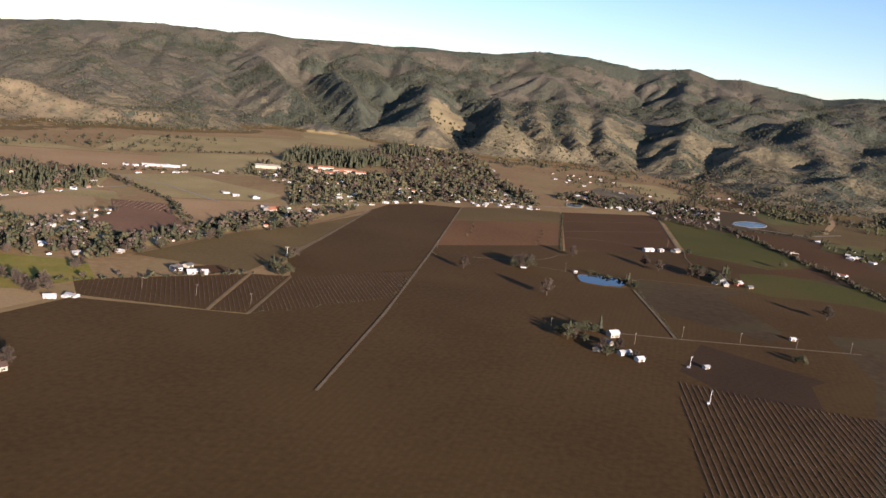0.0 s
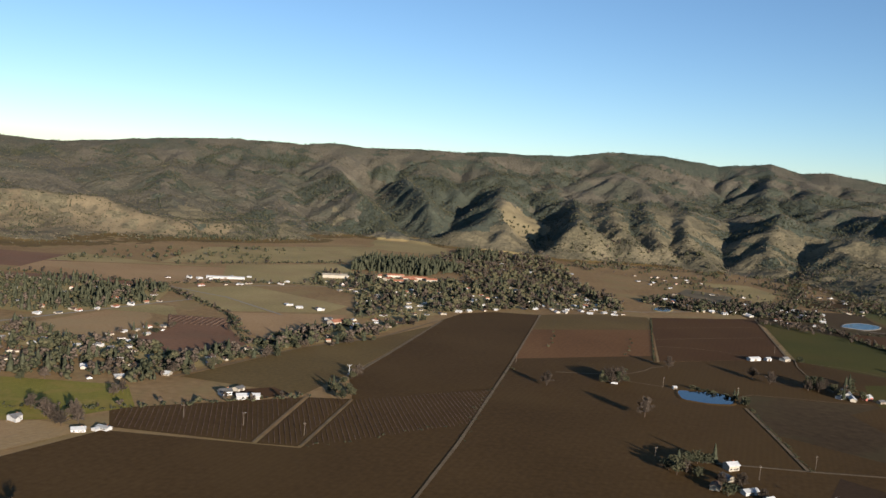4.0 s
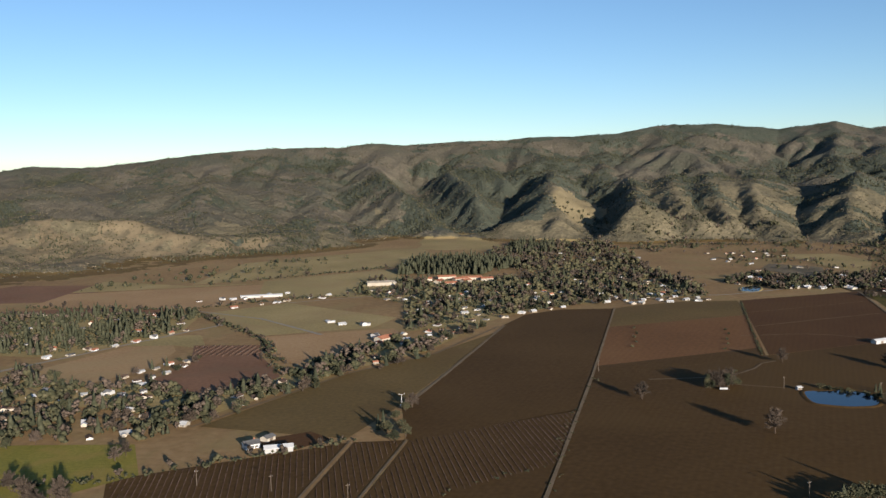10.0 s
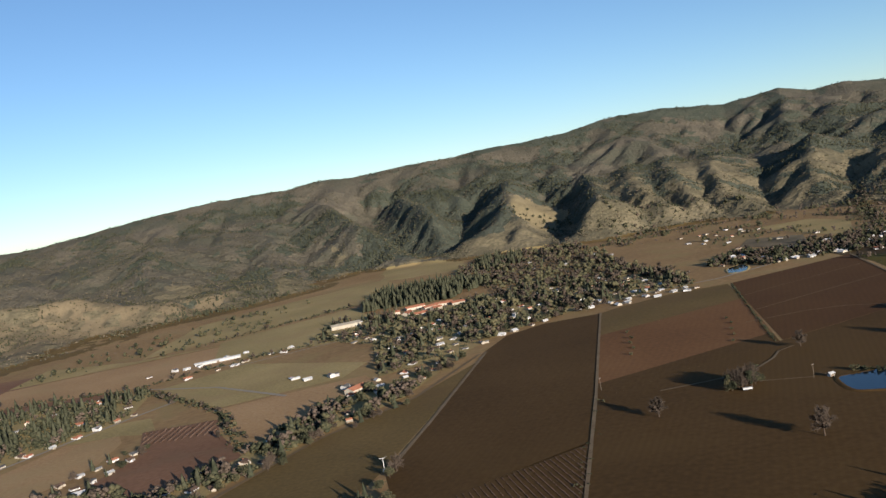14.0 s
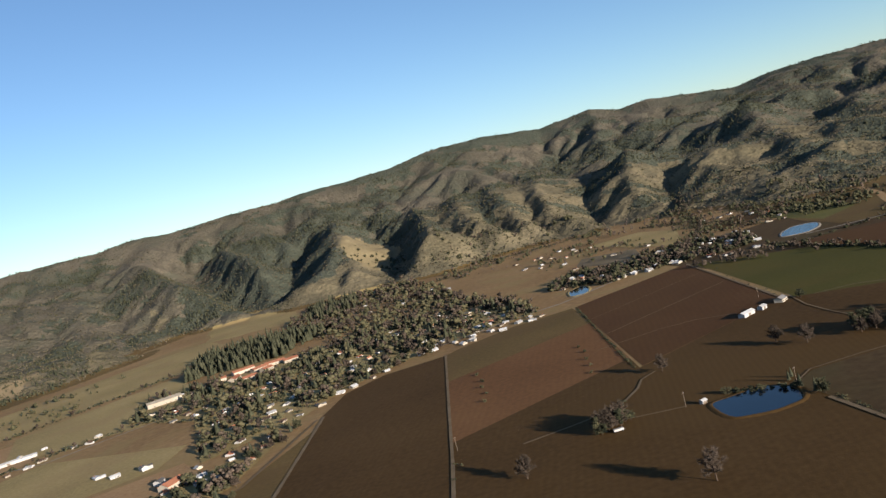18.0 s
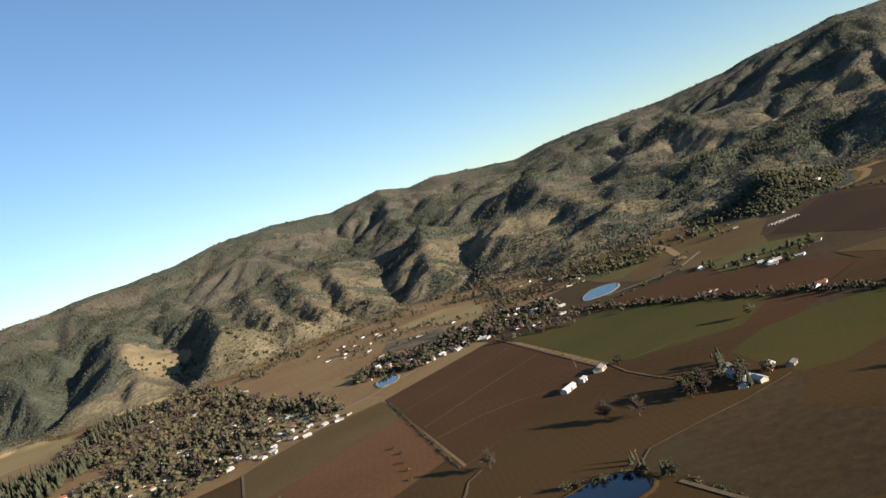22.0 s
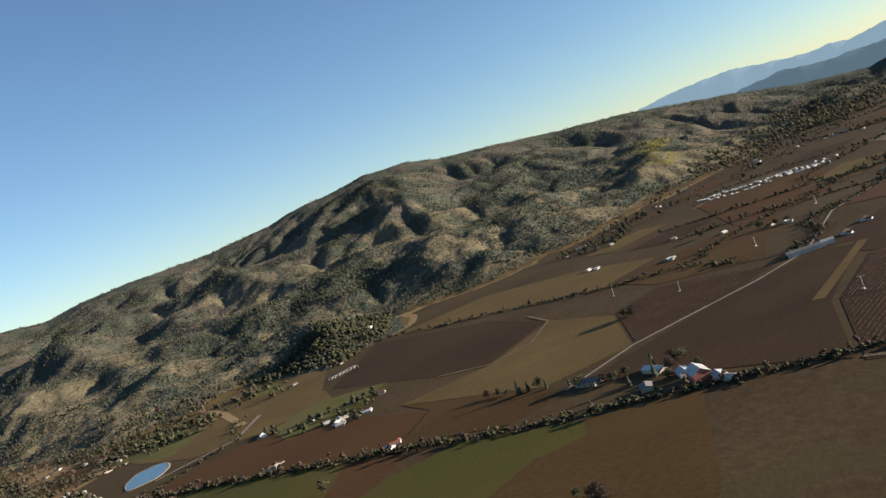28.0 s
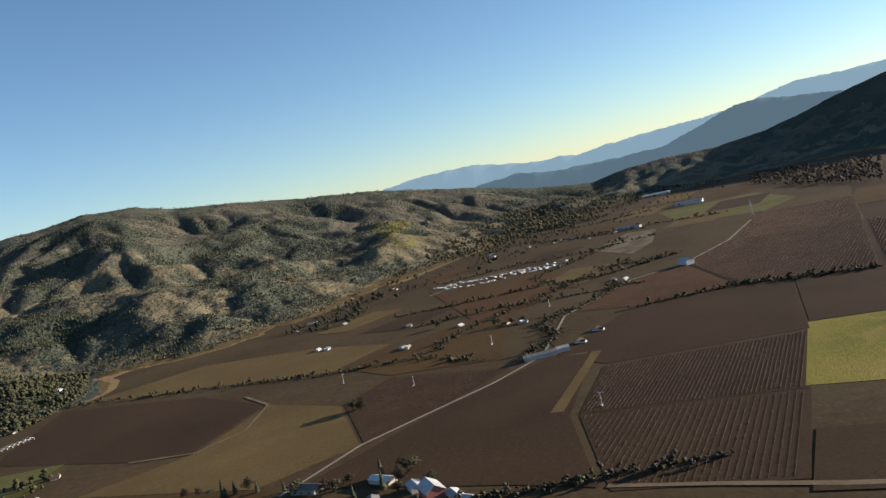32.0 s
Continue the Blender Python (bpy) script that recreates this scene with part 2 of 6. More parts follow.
ROOFB = material("brown_shingle", [(0.07, 0.045, 0.032), (0.12, 0.08, 0.056)], (0.2, 2), rough=0.8, per_object=0.4)
ROOFR = material("terracotta_tile", [(0.26, 0.10, 0.055), (0.40, 0.17, 0.095)], (0.2, 2), rough=0.8, per_object=0.3)
ROOFW = material("pale_metal_roof", [(0.30, 0.29, 0.27), (0.54, 0.525, 0.50)], (0.1, 1), rough=0.45, per_object=0.5)
REDP = material("faded_red_paint", [(0.30, 0.10, 0.075), (0.42, 0.16, 0.12)], (0.1, 1.2), rough=0.7)
GLASS = material("window_pane", [(0.02, 0.025, 0.03), (0.04, 0.045, 0.05)], (0.3, 1), rough=0.12, spec=0.6)
STEEL = material("galvanised_steel", [(0.45, 0.46, 0.47), (0.60, 0.61, 0.62)], (0.2, 2), rough=0.4, metal=0.6)
WOODP = material("weathered_wood", [(0.12, 0.09, 0.065), (0.2, 0.16, 0.12)], (0.5, 4), rough=0.9)


def water(name, col, rough):
    m = bpy.data.materials.new(name)
    m.use_nodes = True
    n, l = m.node_tree.nodes, m.node_tree.links
    b = n["Principled BSDF"]
    b.inputs["Roughness"].default_value, b.inputs["IOR"].default_value = rough, 1.33
    geo = n.new("ShaderNodeNewGeometry")
    t = n.new("ShaderNodeTexNoise")
    t.inputs["Scale"].default_value, t.inputs["Detail"].default_value = 0.08, 4
    l.new(geo.outputs["Position"], t.inputs["Vector"])
    r = n.new("ShaderNodeValToRGB")
    r.color_ramp.elements[0].color = (*[c * 0.75 for c in col], 1)
    r.color_ramp.elements[1].color = (*[c * 1.25 for c in col], 1)
    l.new(t.outputs["Fac"], r.inputs[0])
    l.new(r.outputs[0], b.inputs["Base Color"])
    w = n.new("ShaderNodeTexNoise")
    w.inputs["Scale"].default_value, w.inputs["Detail"].default_value = 0.9, 3
    l.new(geo.outputs["Position"], w.inputs["Vector"])
    bp = n.new("ShaderNodeBump")
    bp.inputs["Strength"].default_value, bp.inputs["Distance"].default_value = 0.25, 0.12
    l.new(w.outputs["Fac"], bp.inputs["Height"])
    l.new(bp.outputs[0], b.inputs["Normal"])
    return m


WATER = water("pond_water", (0.005, 0.011, 0.020), 0.05)
WATER_PALE = water("reservoir_water", (0.055, 0.11, 0.16), 0.12)

# ---- relief ----
def lattice(ix, iy, seed):
    k = (ix.astype(np.int64) * 374761393 + iy.astype(np.int64) * 668265263 + seed * 1442695041) & 0xFFFFFFFF
    k = ((k ^ (k >> 13)) * 1274126177) & 0xFFFFFFFF
    return ((k ^ (k >> 16)) & 0xFFFFFF) / 16777215.0


def smooth_noise(x, y, seed=0):
    ix, iy = np.floor(x), np.floor(y)
    fx, fy = x - ix, y - iy
    ux, uy = fx * fx * fx * (fx * (fx * 6 - 15) + 10), fy * fy * fy * (fy * (fy * 6 - 15) + 10)
    a, b = lattice(ix, iy, seed), lattice(ix + 1, iy, seed)
    c, d = lattice(ix, iy + 1, seed), lattice(ix + 1, iy + 1, seed)
    return a + (b - a) * ux + (c - a) * uy + (a - b - c + d) * ux * uy


def layered(x, y, octaves=4, seed=0):
    total, amp, norm = 0, 1.0, 0
    for k in range(octaves):
        total = total + amp * smooth_noise(x * 2**k + 17.3 * k, y * 2**k - 9.1 * k, seed + k)
        norm += amp
        amp *= 0.5
    return total / norm


CENTRE = (60.0, 150.0)
# foot of the hills: bearing, distance from the centre
FOOT = [(-180, 2600), (-100, 2600), (-60, 2000), (-40, 1750), (-30, 1722), (-21, 1818), (-8.1, 2234), (-4, 2400), (2, 2400), (8.7, 2250), (15, 2380), (22, 2300),
        (27.5, 2060), (32, 1780), (36.5, 1750), (47.6, 1957), (51.4, 1968), (56.6, 1880), (61.6, 1940), (69.6, 2440), (76, 2800), (84, 3150), (92, 3250), (100, 3100), (108, 2900), (125, 2700), (180, 2600)]
# crest: bearing, distance, height
CREST_WEST = [(-180, 4000, 120), (-100, 4000, 160), (-60, 3900, 220), (-29, 3800, 221), (-27.1, 3800, 244), (-23.2, 3790, 237), (-18.4, 3780, 276), (-14.4, 3770, 301), (-10.3, 3765, 311),
         (-8, 3760, 306), (-5.5, 3755, 324), (-3.4, 3753, 313), (1.7, 3750, 330), (3.2, 3750, 324), (5, 3750, 338), (8.2, 3760, 337), (11.2, 3800, 348), (13.7, 3880, 382),
         (17.4, 3950, 384), (21.1, 3980, 353), (24.5, 3984, 377)]
CREST_EAST = [(26.3, 3981, 343), (28.1, 3979, 352), (33.3, 3972, 300), (35.5, 3969, 324), (38.2, 3965, 332), (42.8, 3990, 326),
         (47, 4010, 350), (49.1, 4005, 379), (51.4, 3999, 387), (53.4, 3993, 407), (56.3, 3985, 394), (58.2, 3960, 358), (61.3, 3898, 327), (65.3, 3884, 283), (68.7, 3871, 253),
         (70.7, 3862, 233), (74, 3850, 186), (76, 3850, 160), (80, 3860, 96), (83.5, 3870, 66), (85.5, 3880, 90), (88, 3880, 99), (91, 3880, 94), (94, 3880, 116), (96, 3870, 148), (98, 3870, 188), (101.5, 3850, 246), (110, 3800, 320), (125, 3900, 330), (180, 4000, 120)]
CREST = CREST_WEST + CREST_EAST
FOOT_A, CREST_A = np.array(FOOT), np.array(CREST)
# single knolls: x, y, top height above the slope, half-lengths along and across, turn
KNOLLS = [(-904, 2175, 66, 210, 95, 15), (-690, 2170, 46, 88, 66, 0), (-560, 2150, 42, 66, 56, 0), (-440, 2230, 46, 72, 60, 0), (-330, 2330, 42, 72, 60, 0), (1410, 1455, 46, 190, 60, 38),
          (2649, 1130, 34, 230, 110, 10), (3005, 1240, 30, 240, 120, 0)]
# spurs that run down from the hills: ridge line of x, y, height, and the slope of the flanks
SPURS = [([(-260, 3400, 235), (-215, 3150, 198), (-120, 2900, 150), (0, 2700, 88), (95, 2565, 14)], 0.5),
         ([(0, 3400, 222), (64, 3050, 185), (108, 2860, 150), (122, 2700, 92), (122, 2575, 12)], 0.62),
         ([(420, 3200, 205), (345, 2900, 160), (330, 2690, 134), (372, 2520, 88), (396, 2370, 14)], 0.5), ([(322, 2700, 128), (270, 2600, 96), (200, 2480, 12)], 0.42), ([(350, 2900, 168), (400, 2730, 138), (424, 2590, 92), (425, 2440, 26)], 0.36),
         ([(640, 3000, 190), (580, 2650, 138), (546, 2410, 108), (560, 2290, 46), (575, 2200, 6)], 0.6), ([(780, 2950, 190), (702, 2650, 148), (686, 2510, 122), (692, 2340, 62), (690, 2200, 6)], 0.62),
         ([(930, 2980, 200), (840, 2690, 160), (812, 2570, 142), (800, 2410, 80), (795, 2260, 14)], 0.62), ([(1050, 2850, 180), (940, 2600, 140), (892, 2440, 104), (890, 2300, 42), (905, 2170, 6)], 0.6),
         ([(1300, 2700, 190), (1160, 2480, 130), (1090, 2330, 84), (1075, 2210, 34), (1070, 2110, 4)], 0.5), ([(-820, 3000, 190), (-760, 2700, 128), (-640, 2420, 66), (-600, 2300, 30)], 0.4),
         ([(1700, 2650, 235), (1560, 2350, 140), (1480, 2130, 92), (1400, 1960, 34)], 0.42), ([(2200, 2450, 250), (2010, 2100, 160), (1900, 1880, 96), (1800, 1720, 30)], 0.42),
         ([(2700, 2050, 235), (2420, 1800, 150), (2260, 1600, 92), (2130, 1450, 26)], 0.4)]
# ravines between them: line of x, y, depth and half-width
RAVINES = [([(-110, 3400), (-24, 3050), (36, 2800), (98, 2570)], 60, 46), ([(262, 3080), (192, 2850), (158, 2690), (138, 2560)], 50, 34), ([(520, 2850), (462, 2640), (440, 2480), (420, 2350)], 44, 50)]


def segment_way(x, y, ax, ay, bx, by):
    """How far along a segment the nearest point lies (0 to 1), and how far off it is."""
    ex, ey = bx - ax, by - ay
    f = np.clip(((x - ax) * ex + (y - ay) * ey) / (ex * ex + ey * ey), 0, 1)
    return f, np.hypot(x - ax - f * ex, y - ay - f * ey)


def slope_share(x, y, ragged=True):
    """Bearing, and the share of the way from the foot (0) to the crest (1), with the crest's height."""
    dx, dy = x - CENTRE[0], y - CENTRE[1]
    az, r = np.degrees(np.arctan2(dx, dy)), np.hypot(dx, dy)
    rf = np.interp(az, FOOT_A[:, 0], FOOT_A[:, 1])
    if ragged:
        rf = rf + 150 * (layered(x / 260, y / 260, 3, 5) - 0.5)
    rr, hr = np.interp(az, CREST_A[:, 0], CREST_A[:, 1]), np.interp(az, CREST_A[:, 0], CREST_A[:, 2])
    return az, (r - rf) / np.maximum(rr - rf, 100), hr


def plain_slope(x, y):
    az, s, hr = slope_share(x, y)
    c = np.clip(s, 0, 1)
    h = hr * c ** np.interp(az, [-40, -14, -4, 24, 34, 60, 76], [1.35, 1.25, 1.1, 1.1, 1.15, 1.1, 1.5])
    return np.where(s > 1, h * np.maximum(1 - (s - 1) * 0.6, 0.3), h), s, az


GRID_X, GRID_Y, STEP = -2500.0, -1500.0, 13.0


def weathered():
    """The hills after rain has cut valleys into them: a grid of height changes to the plain slope."""
    gx, gy = np.arange(GRID_X, 4300, STEP), np.arange(GRID_Y, 4400, STEP)
    x, y = np.meshgrid(gx, gy)
    shape = x.shape
    base, s, az = plain_slope(x.ravel(), y.ravel())
    base, s, az = base.reshape(shape), s.reshape(shape), az.reshape(shape)
    c = np.clip(s, 0, 1)
    calm = np.interp(az, [70, 80, 94, 104], [1.0, 0.45, 0.45, 0.9])
    body = np.clip(c * 6, 0, 1) * calm
    east = np.interp(az, [20, 34], [0.0, 1.0])
    wx, wy = x + 120 * (layered(x / 300, y / 300, 3, 11) - 0.5), y + 120 * (layered(x / 300, y / 300, 3, 15) - 0.5)
    rough = (62 + 34 * east) * (layered(wx / 330, wy / 330, 4, 21) - 0.5) + (16 + 16 * east) * (1 - np.abs(2 * smooth_noise(wx / 170, wy / 170, 25) - 1) - 0.5)
    rough = rough + 11 * (1 - np.abs(2 * smooth_noise(wx / 95, wy / 95, 27) - 1) - 0.5) + 22 * (layered(wx / 140, wy / 140, 2, 29) - 0.5)
    h = base + rough * body * np.clip((1 - c) * 4.5, 0.2, 1)
    wob = 24 * (layered(x / 60, y / 60, 4, 67) - 0.5)
    for line, steep in SPURS:
        best = np.full(shape, -1e3)
        for (ax, ay, az0), (bx, by, bz0) in zip(line, line[1:]):
            f, d = segment_way(x, y, ax, ay, bx, by)
            best = np.maximum(best, az0 + (bz0 - az0) * f - steep * (np.sqrt(d * d + 26**2) - 26))
        top = best + wob * np.clip(best / 40, 0, 1)
        k = np.clip((top - h) / 24 + 0.5, 0, 1)
        h = h + (np.maximum(top, 0) - h) * k * k * (3 - 2 * k)
    for kx, ky, top, a, b, turn in KNOLLS:
        ct, st = math.cos(radians(turn)), math.sin(radians(turn))
        p, q = (x - kx) * ct + (y - ky) * st, -(x - kx) * st + (y - ky) * ct
        h = h + top * np.exp(-((p / a) ** 2 + (q / b) ** 2) * 0.9) * (0.75 + 0.5 * layered(x / 70, y / 70, 3, 61))
    for line, depth, wide in RAVINES:
        near = np.full(shape, 1e4)
        for (ax, ay), (bx, by) in zip(line, line[1:]):
            near = np.minimum(near, segment_way(x, y, ax, ay, bx, by)[1])
        h = h - depth * np.exp(-((near / wide) ** 2)) * np.clip(h / 60, 0, 1)
    h = np.maximum(h, -0.02 * np.clip(-s, 0, 1) * 1000)
    h = np.where(s > -0.12, h, -5.0 + 8 * np.clip(s, -0.9, 0))
    n, w = h.size, shape[1]
    moves = [(-1, -1), (-1, 0), (-1, 1), (0, -1), (0, 1), (1, -1), (1, 0), (1, 1)]
    inner = np.zeros(shape, bool)
    inner[1:-1, 1:-1] = True
    here = np.arange(n)
    flow = np.ones(n)
    erode = (np.clip(s * 12 + 0.5, 0, 1) * np.interp(az, [20, 40], [1.0, 0.8])).ravel()
    for turn in range(70):
        best, to = np.full(shape, -1e9), np.zeros(shape, np.int64)
        low = np.full(shape, 1e9)
        for dj, di in moves:
            there = np.roll(h, (-dj, -di), (0, 1))
            fall = (h - there) / math.hypot(dj, di)
            more = fall > best
            best, to = np.where(more, fall, best), np.where(more, dj * w + di, to)
            low = np.minimum(low, there)
        goes = (best > 0) & inner
        target = np.where(goes.ravel(), here + to.ravel(), here)
        for _ in range(90 if turn == 0 else 8):
            flow = 1 + np.bincount(target, np.where(goes.ravel(), flow, 0), n)
        flat = h.ravel()
        k = 0.034 * np.minimum(flow, 900) ** 0.38 * erode
        flat = (flat + k * flat[target]) / (1 + k)
        h = flat.reshape(shape)
        h = np.where((best <= 0) & inner & (s > 0), low + 0.4, h)
        mean = (np.roll(h, 1, 0) + np.roll(h, -1, 0) + np.roll(h, 1, 1) + np.roll(h, -1, 1)) / 4
        h = np.where(inner & (s > 0.02), h + 0.09 * (mean - h), h)
    h = np.where(s > -0.12, np.maximum(h, 0), 0)
    edge = np.minimum.reduce([(x - GRID_X) / 150, (gx[-1] - x) / 150, (y - GRID_Y) / 150, (gy[-1] - y) / 150])
    lift = np.clip((1 - c) * 7, 0.0, 1) * np.clip(c * 30 + (s > -0.12) * 1.0, 0, 1)
    return (h - base) * np.clip(lift, 0, 1) * np.clip(edge, 0, 1)


CUT = weathered()


def relief(x, y):
    base, s, az = plain_slope(x, y)
    u, v = np.clip((x - GRID_X) / STEP, 0, CUT.shape[1] - 1.001), np.clip((y - GRID_Y) / STEP, 0, CUT.shape[0] - 1.001)
    i, j = np.floor(u).astype(int), np.floor(v).astype(int)
    fu, fv = u - i, v - j
    cut = (CUT[j, i] * (1 - fu) + CUT[j, i + 1] * fu) * (1 - fv) + (CUT[j + 1, i] * (1 - fu) + CUT[j + 1, i + 1] * fu) * fv
    c = np.clip(s, 0, 1)
    h = base + cut + (13 * (layered(x / 62, y / 62, 3, 41) - 0.5) + 6 * (layered(x / 21, y / 21, 2, 47) - 0.5)) * np.clip(c * 9, 0, 1) * (1 - 0.5 * c)
    return np.maximum(h, 0) * np.clip((s + 0.12) / 0.1, 0, 1)


def height_at(x, y):
    return float(relief(np.array([float(x)]), np.array([float(y)]))[0])


# ---- helpers for building ----
def mesh_of(name, verts, faces, mats, index=None, smooth=False):
    me = bpy.data.meshes.new(name)
    me.from_pydata([tuple(v) for v in verts], [], faces)
    for m in mats if isinstance(mats, (list, tuple)) else [mats]:
        me.materials.append(m)
    if index is not None:
        me.polygons.foreach_set("material_index", np.array(index, dtype=np.int32))
    if smooth:
        me.polygons.foreach_set("use_smooth", np.ones(len(me.polygons), dtype=bool))
    me.update()
    return me


def solid(name, verts, faces, mats, label="", category="", group="", kind="", index=None, smooth=False):
    return tagged(new(name, mesh_of(name, verts, faces, mats, index, smooth)), label, category, group, kind)


def part(name, me, parent, label=""):
    ob = new(name, me)
    ob.parent = parent
    if label:
        ob["label"] = label
    return ob


def empty(name, label, category, group="", kind=""):
    return tagged(new(name), label, category, group, kind)


def box(x0, x1, y0, y1, z0, z1):
    v = [(x0, y0, z0), (x1, y0, z0), (x1, y1, z0), (x0, y1, z0), (x0, y0, z1), (x1, y0, z1), (x1, y1, z1), (x0, y1, z1)]
    return v, [(3, 2, 1, 0), (4, 5, 6, 7), (0, 1, 5, 4), (1, 2, 6, 5), (2, 3, 7, 6), (3, 0, 4, 7)]


def joined(*pieces):
    verts, faces = [], []
    for v, f in pieces:
        k = len(verts)
        verts += v
        faces += [tuple(i + k for i in q) for q in f]
    return verts, faces


def tube(p0, p1, r0, r1, sides=6):
    a, b = Vector(p0), Vector(p1)
    q = (b - a).to_track_quat("Z", "Y")
    ring = [(math.cos(2 * math.pi * k / sides), math.sin(2 * math.pi * k / sides)) for k in range(sides)]
    v = [tuple(a + q @ Vector((c * r0, s * r0, 0))) for c, s in ring] + [tuple(b + q @ Vector((c * r1, s * r1, 0))) for c, s in ring]
    f = [(k, (k + 1) % sides, sides + (k + 1) % sides, sides + k) for k in range(sides)]
    return v, f + [tuple(range(sides))[::-1], tuple(range(sides, 2 * sides))]


def inside(poly, x, y):
    hit, n = False, len(poly)
    for i in range(n):
        (x0, y0), (x1, y1) = poly[i], poly[(i + 1) % n]
        if (y0 > y) != (y1 > y) and x < (x1 - x0) * (y - y0) / (y1 - y0) + x0:
            hit = not hit
    return hit


def inside_many(poly, x, y):
    hit = np.zeros(x.shape, bool)
    n = len(poly)
    for i in range(n):
        (x0, y0), (x1, y1) = poly[i], poly[(i + 1) % n]
        if y0 != y1:
            hit ^= ((y0 > y) != (y1 > y)) & (x < (x1 - x0) * (y - y0) / (y1 - y0) + x0)
    return hit


# ---- ground: one sheet out to the crest and past it ----
GOLD_PATCHES = [[(339, 2803), (447, 3010), (513, 2934), (517, 2729), (468, 2676), (453, 2617), (429, 2522), (393, 2525), (363, 2551), (349, 2643)],
                ]
OLIVE_PATCHES = [[(2560, 1060), (2790, 1060), (2860, 1150), (2700, 1210), (2530, 1170)], [(2850, 1190), (3100, 1180), (3180, 1290), (2950, 1320)]]
DRY_FANS = [[(246, 2474), (281, 2495), (361, 2451), (383, 2415), (350, 2300), (244, 2388)], [(-62, 2573), (1, 2610), (70, 2660), (96, 2499), (157, 2347), (141, 2130), (-55, 2195)]]


def build_ground():
    fine = np.arange(-40, 112.01, 0.16)
    rest = np.concatenate([np.arange(114, 180, 3.0), np.arange(-180, -41, 3.0)])
    az = np.radians(np.concatenate([fine, rest]))
    rings = np.concatenate([[40, 120, 250, 420, 620, 830, 1050, 1250, 1420], np.arange(1560, 2700, 9.0), np.arange(2700, 4080, 12.0), np.arange(4100, 4800, 60.0)])
    a, r = np.meshgrid(az, rings)
    x, y = CENTRE[0] + r * np.sin(a), CENTRE[1] + r * np.cos(a)
    z = relief(x.ravel(), y.ravel()).reshape(x.shape)
    nr, na = x.shape
    co = np.stack([x, y, z], -1).reshape(-1, 3)
    co = np.vstack([co, [[CENTRE[0], CENTRE[1], 0]]])
    i, j = np.meshgrid(np.arange(nr - 1), np.arange(na), indexing="ij")
    k = (j + 1) % na
    quads = np.stack([i * na + j, (i + 1) * na + j, (i + 1) * na + k, i * na + k], -1).reshape(-1, 4)
    hub = len(co) - 1
    tris = [(hub, j, (j + 1) % na) for j in range(na)]
    me = bpy.data.meshes.new("ground")
    nq, ntri = len(quads), len(tris)
    me.vertices.add(len(co))
    me.vertices.foreach_set("co", co.ravel())
    me.loops.add(nq * 4 + ntri * 3)
    me.loops.foreach_set("vertex_index", np.concatenate([quads.ravel(), np.array(tris).ravel()]).astype(np.int32))
    me.polygons.add(nq + ntri)
    me.polygons.foreach_set("loop_start", np.concatenate([np.arange(nq) * 4, nq * 4 + np.arange(ntri) * 3]).astype(np.int32))
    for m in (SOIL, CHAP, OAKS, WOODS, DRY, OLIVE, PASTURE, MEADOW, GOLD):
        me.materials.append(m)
    c = co[quads].mean(1)
    cx, cy, cz = c.T
    kind = np.zeros(nq, np.int32)
    n1, n2 = layered(cx / 240, cy / 240, 4, 71), layered(cx / 90, cy / 90, 4, 77)
    az_c = np.degrees(np.arctan2(cx - CENTRE[0], cy - CENTRE[1]))
    hill = cz > 0.25
    kind[hill] = 2
    n3 = layered(cx / 38, cy / 38, 3, 79)
    share = slope_share(cx, cy, False)[1]
    up = share + 0.5 * (n1 - 0.5) + 0.45 * (n2 - 0.5) + 0.25 * (n3 - 0.5)
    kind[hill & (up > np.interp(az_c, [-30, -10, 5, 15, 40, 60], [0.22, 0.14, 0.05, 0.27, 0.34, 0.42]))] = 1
    wood = n1 + 0.9 * (n2 - 0.5) + 0.6 * (n3 - 0.5)
    kind[hill & (wood > np.interp(az_c, [-30, -8, 4, 30, 60], [0.72, 0.62, 0.52, 0.50, 0.48])) & (share > 0.08)] = 3
    kind[hill & inside_many([(-130, 2640), (130, 2520), (215, 2470), (330, 2600), (330, 3000), (300, 3300), (60, 3450), (-60, 3300)], cx + 50 * (n2 - 0.5), cy)] = 3
    kind[hill & inside_many([(-1150, 1780), (-1100, 2190), (-884, 2260), (-650, 2230), (-420, 2120), (-480, 1900), (-780, 1780)], cx + 90 * (n2 - 0.5), cy)] = 2
    kind[hill & inside_many([(-1250, 1850), (-1150, 2150), (-900, 2270), (-640, 2240), (-520, 2230), (-380, 2420), (-330, 2380), (-420, 2200), (-560, 1990), (-800, 1850)], cx + 120 * (n2 - 0.5), cy + 120 * (n3 - 0.5)) & (n2 + n3 > 0.86)] = 4
    kind[hill & (cz < np.interp(az_c, [26, 34], [5, 2.5]))] = 6
    pale = inside_many([(446, 2543), (554, 2436), (701, 2565), (838, 2654), (901, 2607), (1047, 2503), (1151, 2313), (1006, 2014), (774, 2272), (551, 2284)], cx + 110 * (n2 - 0.5), cy + 110 * (n3 - 0.5))
    kind[hill & pale & (wood < 0.6)] = 2
    kind[hill & inside_many([(1180, 1250), (1380, 1280), (1660, 1480), (1600, 1660), (1250, 1560)], cx, cy)] = 3
    for poly in GOLD_PATCHES:
        kind[inside_many(poly, cx + 40 * (n2 - 0.5), cy + 40 * (n3 - 0.5))] = 8
    for poly in OLIVE_PATCHES:
        kind[inside_many(poly, cx + 60 * (n2 - 0.5), cy + 60 * (n1 - 0.5)) & (n3 > 0.46)] = 7
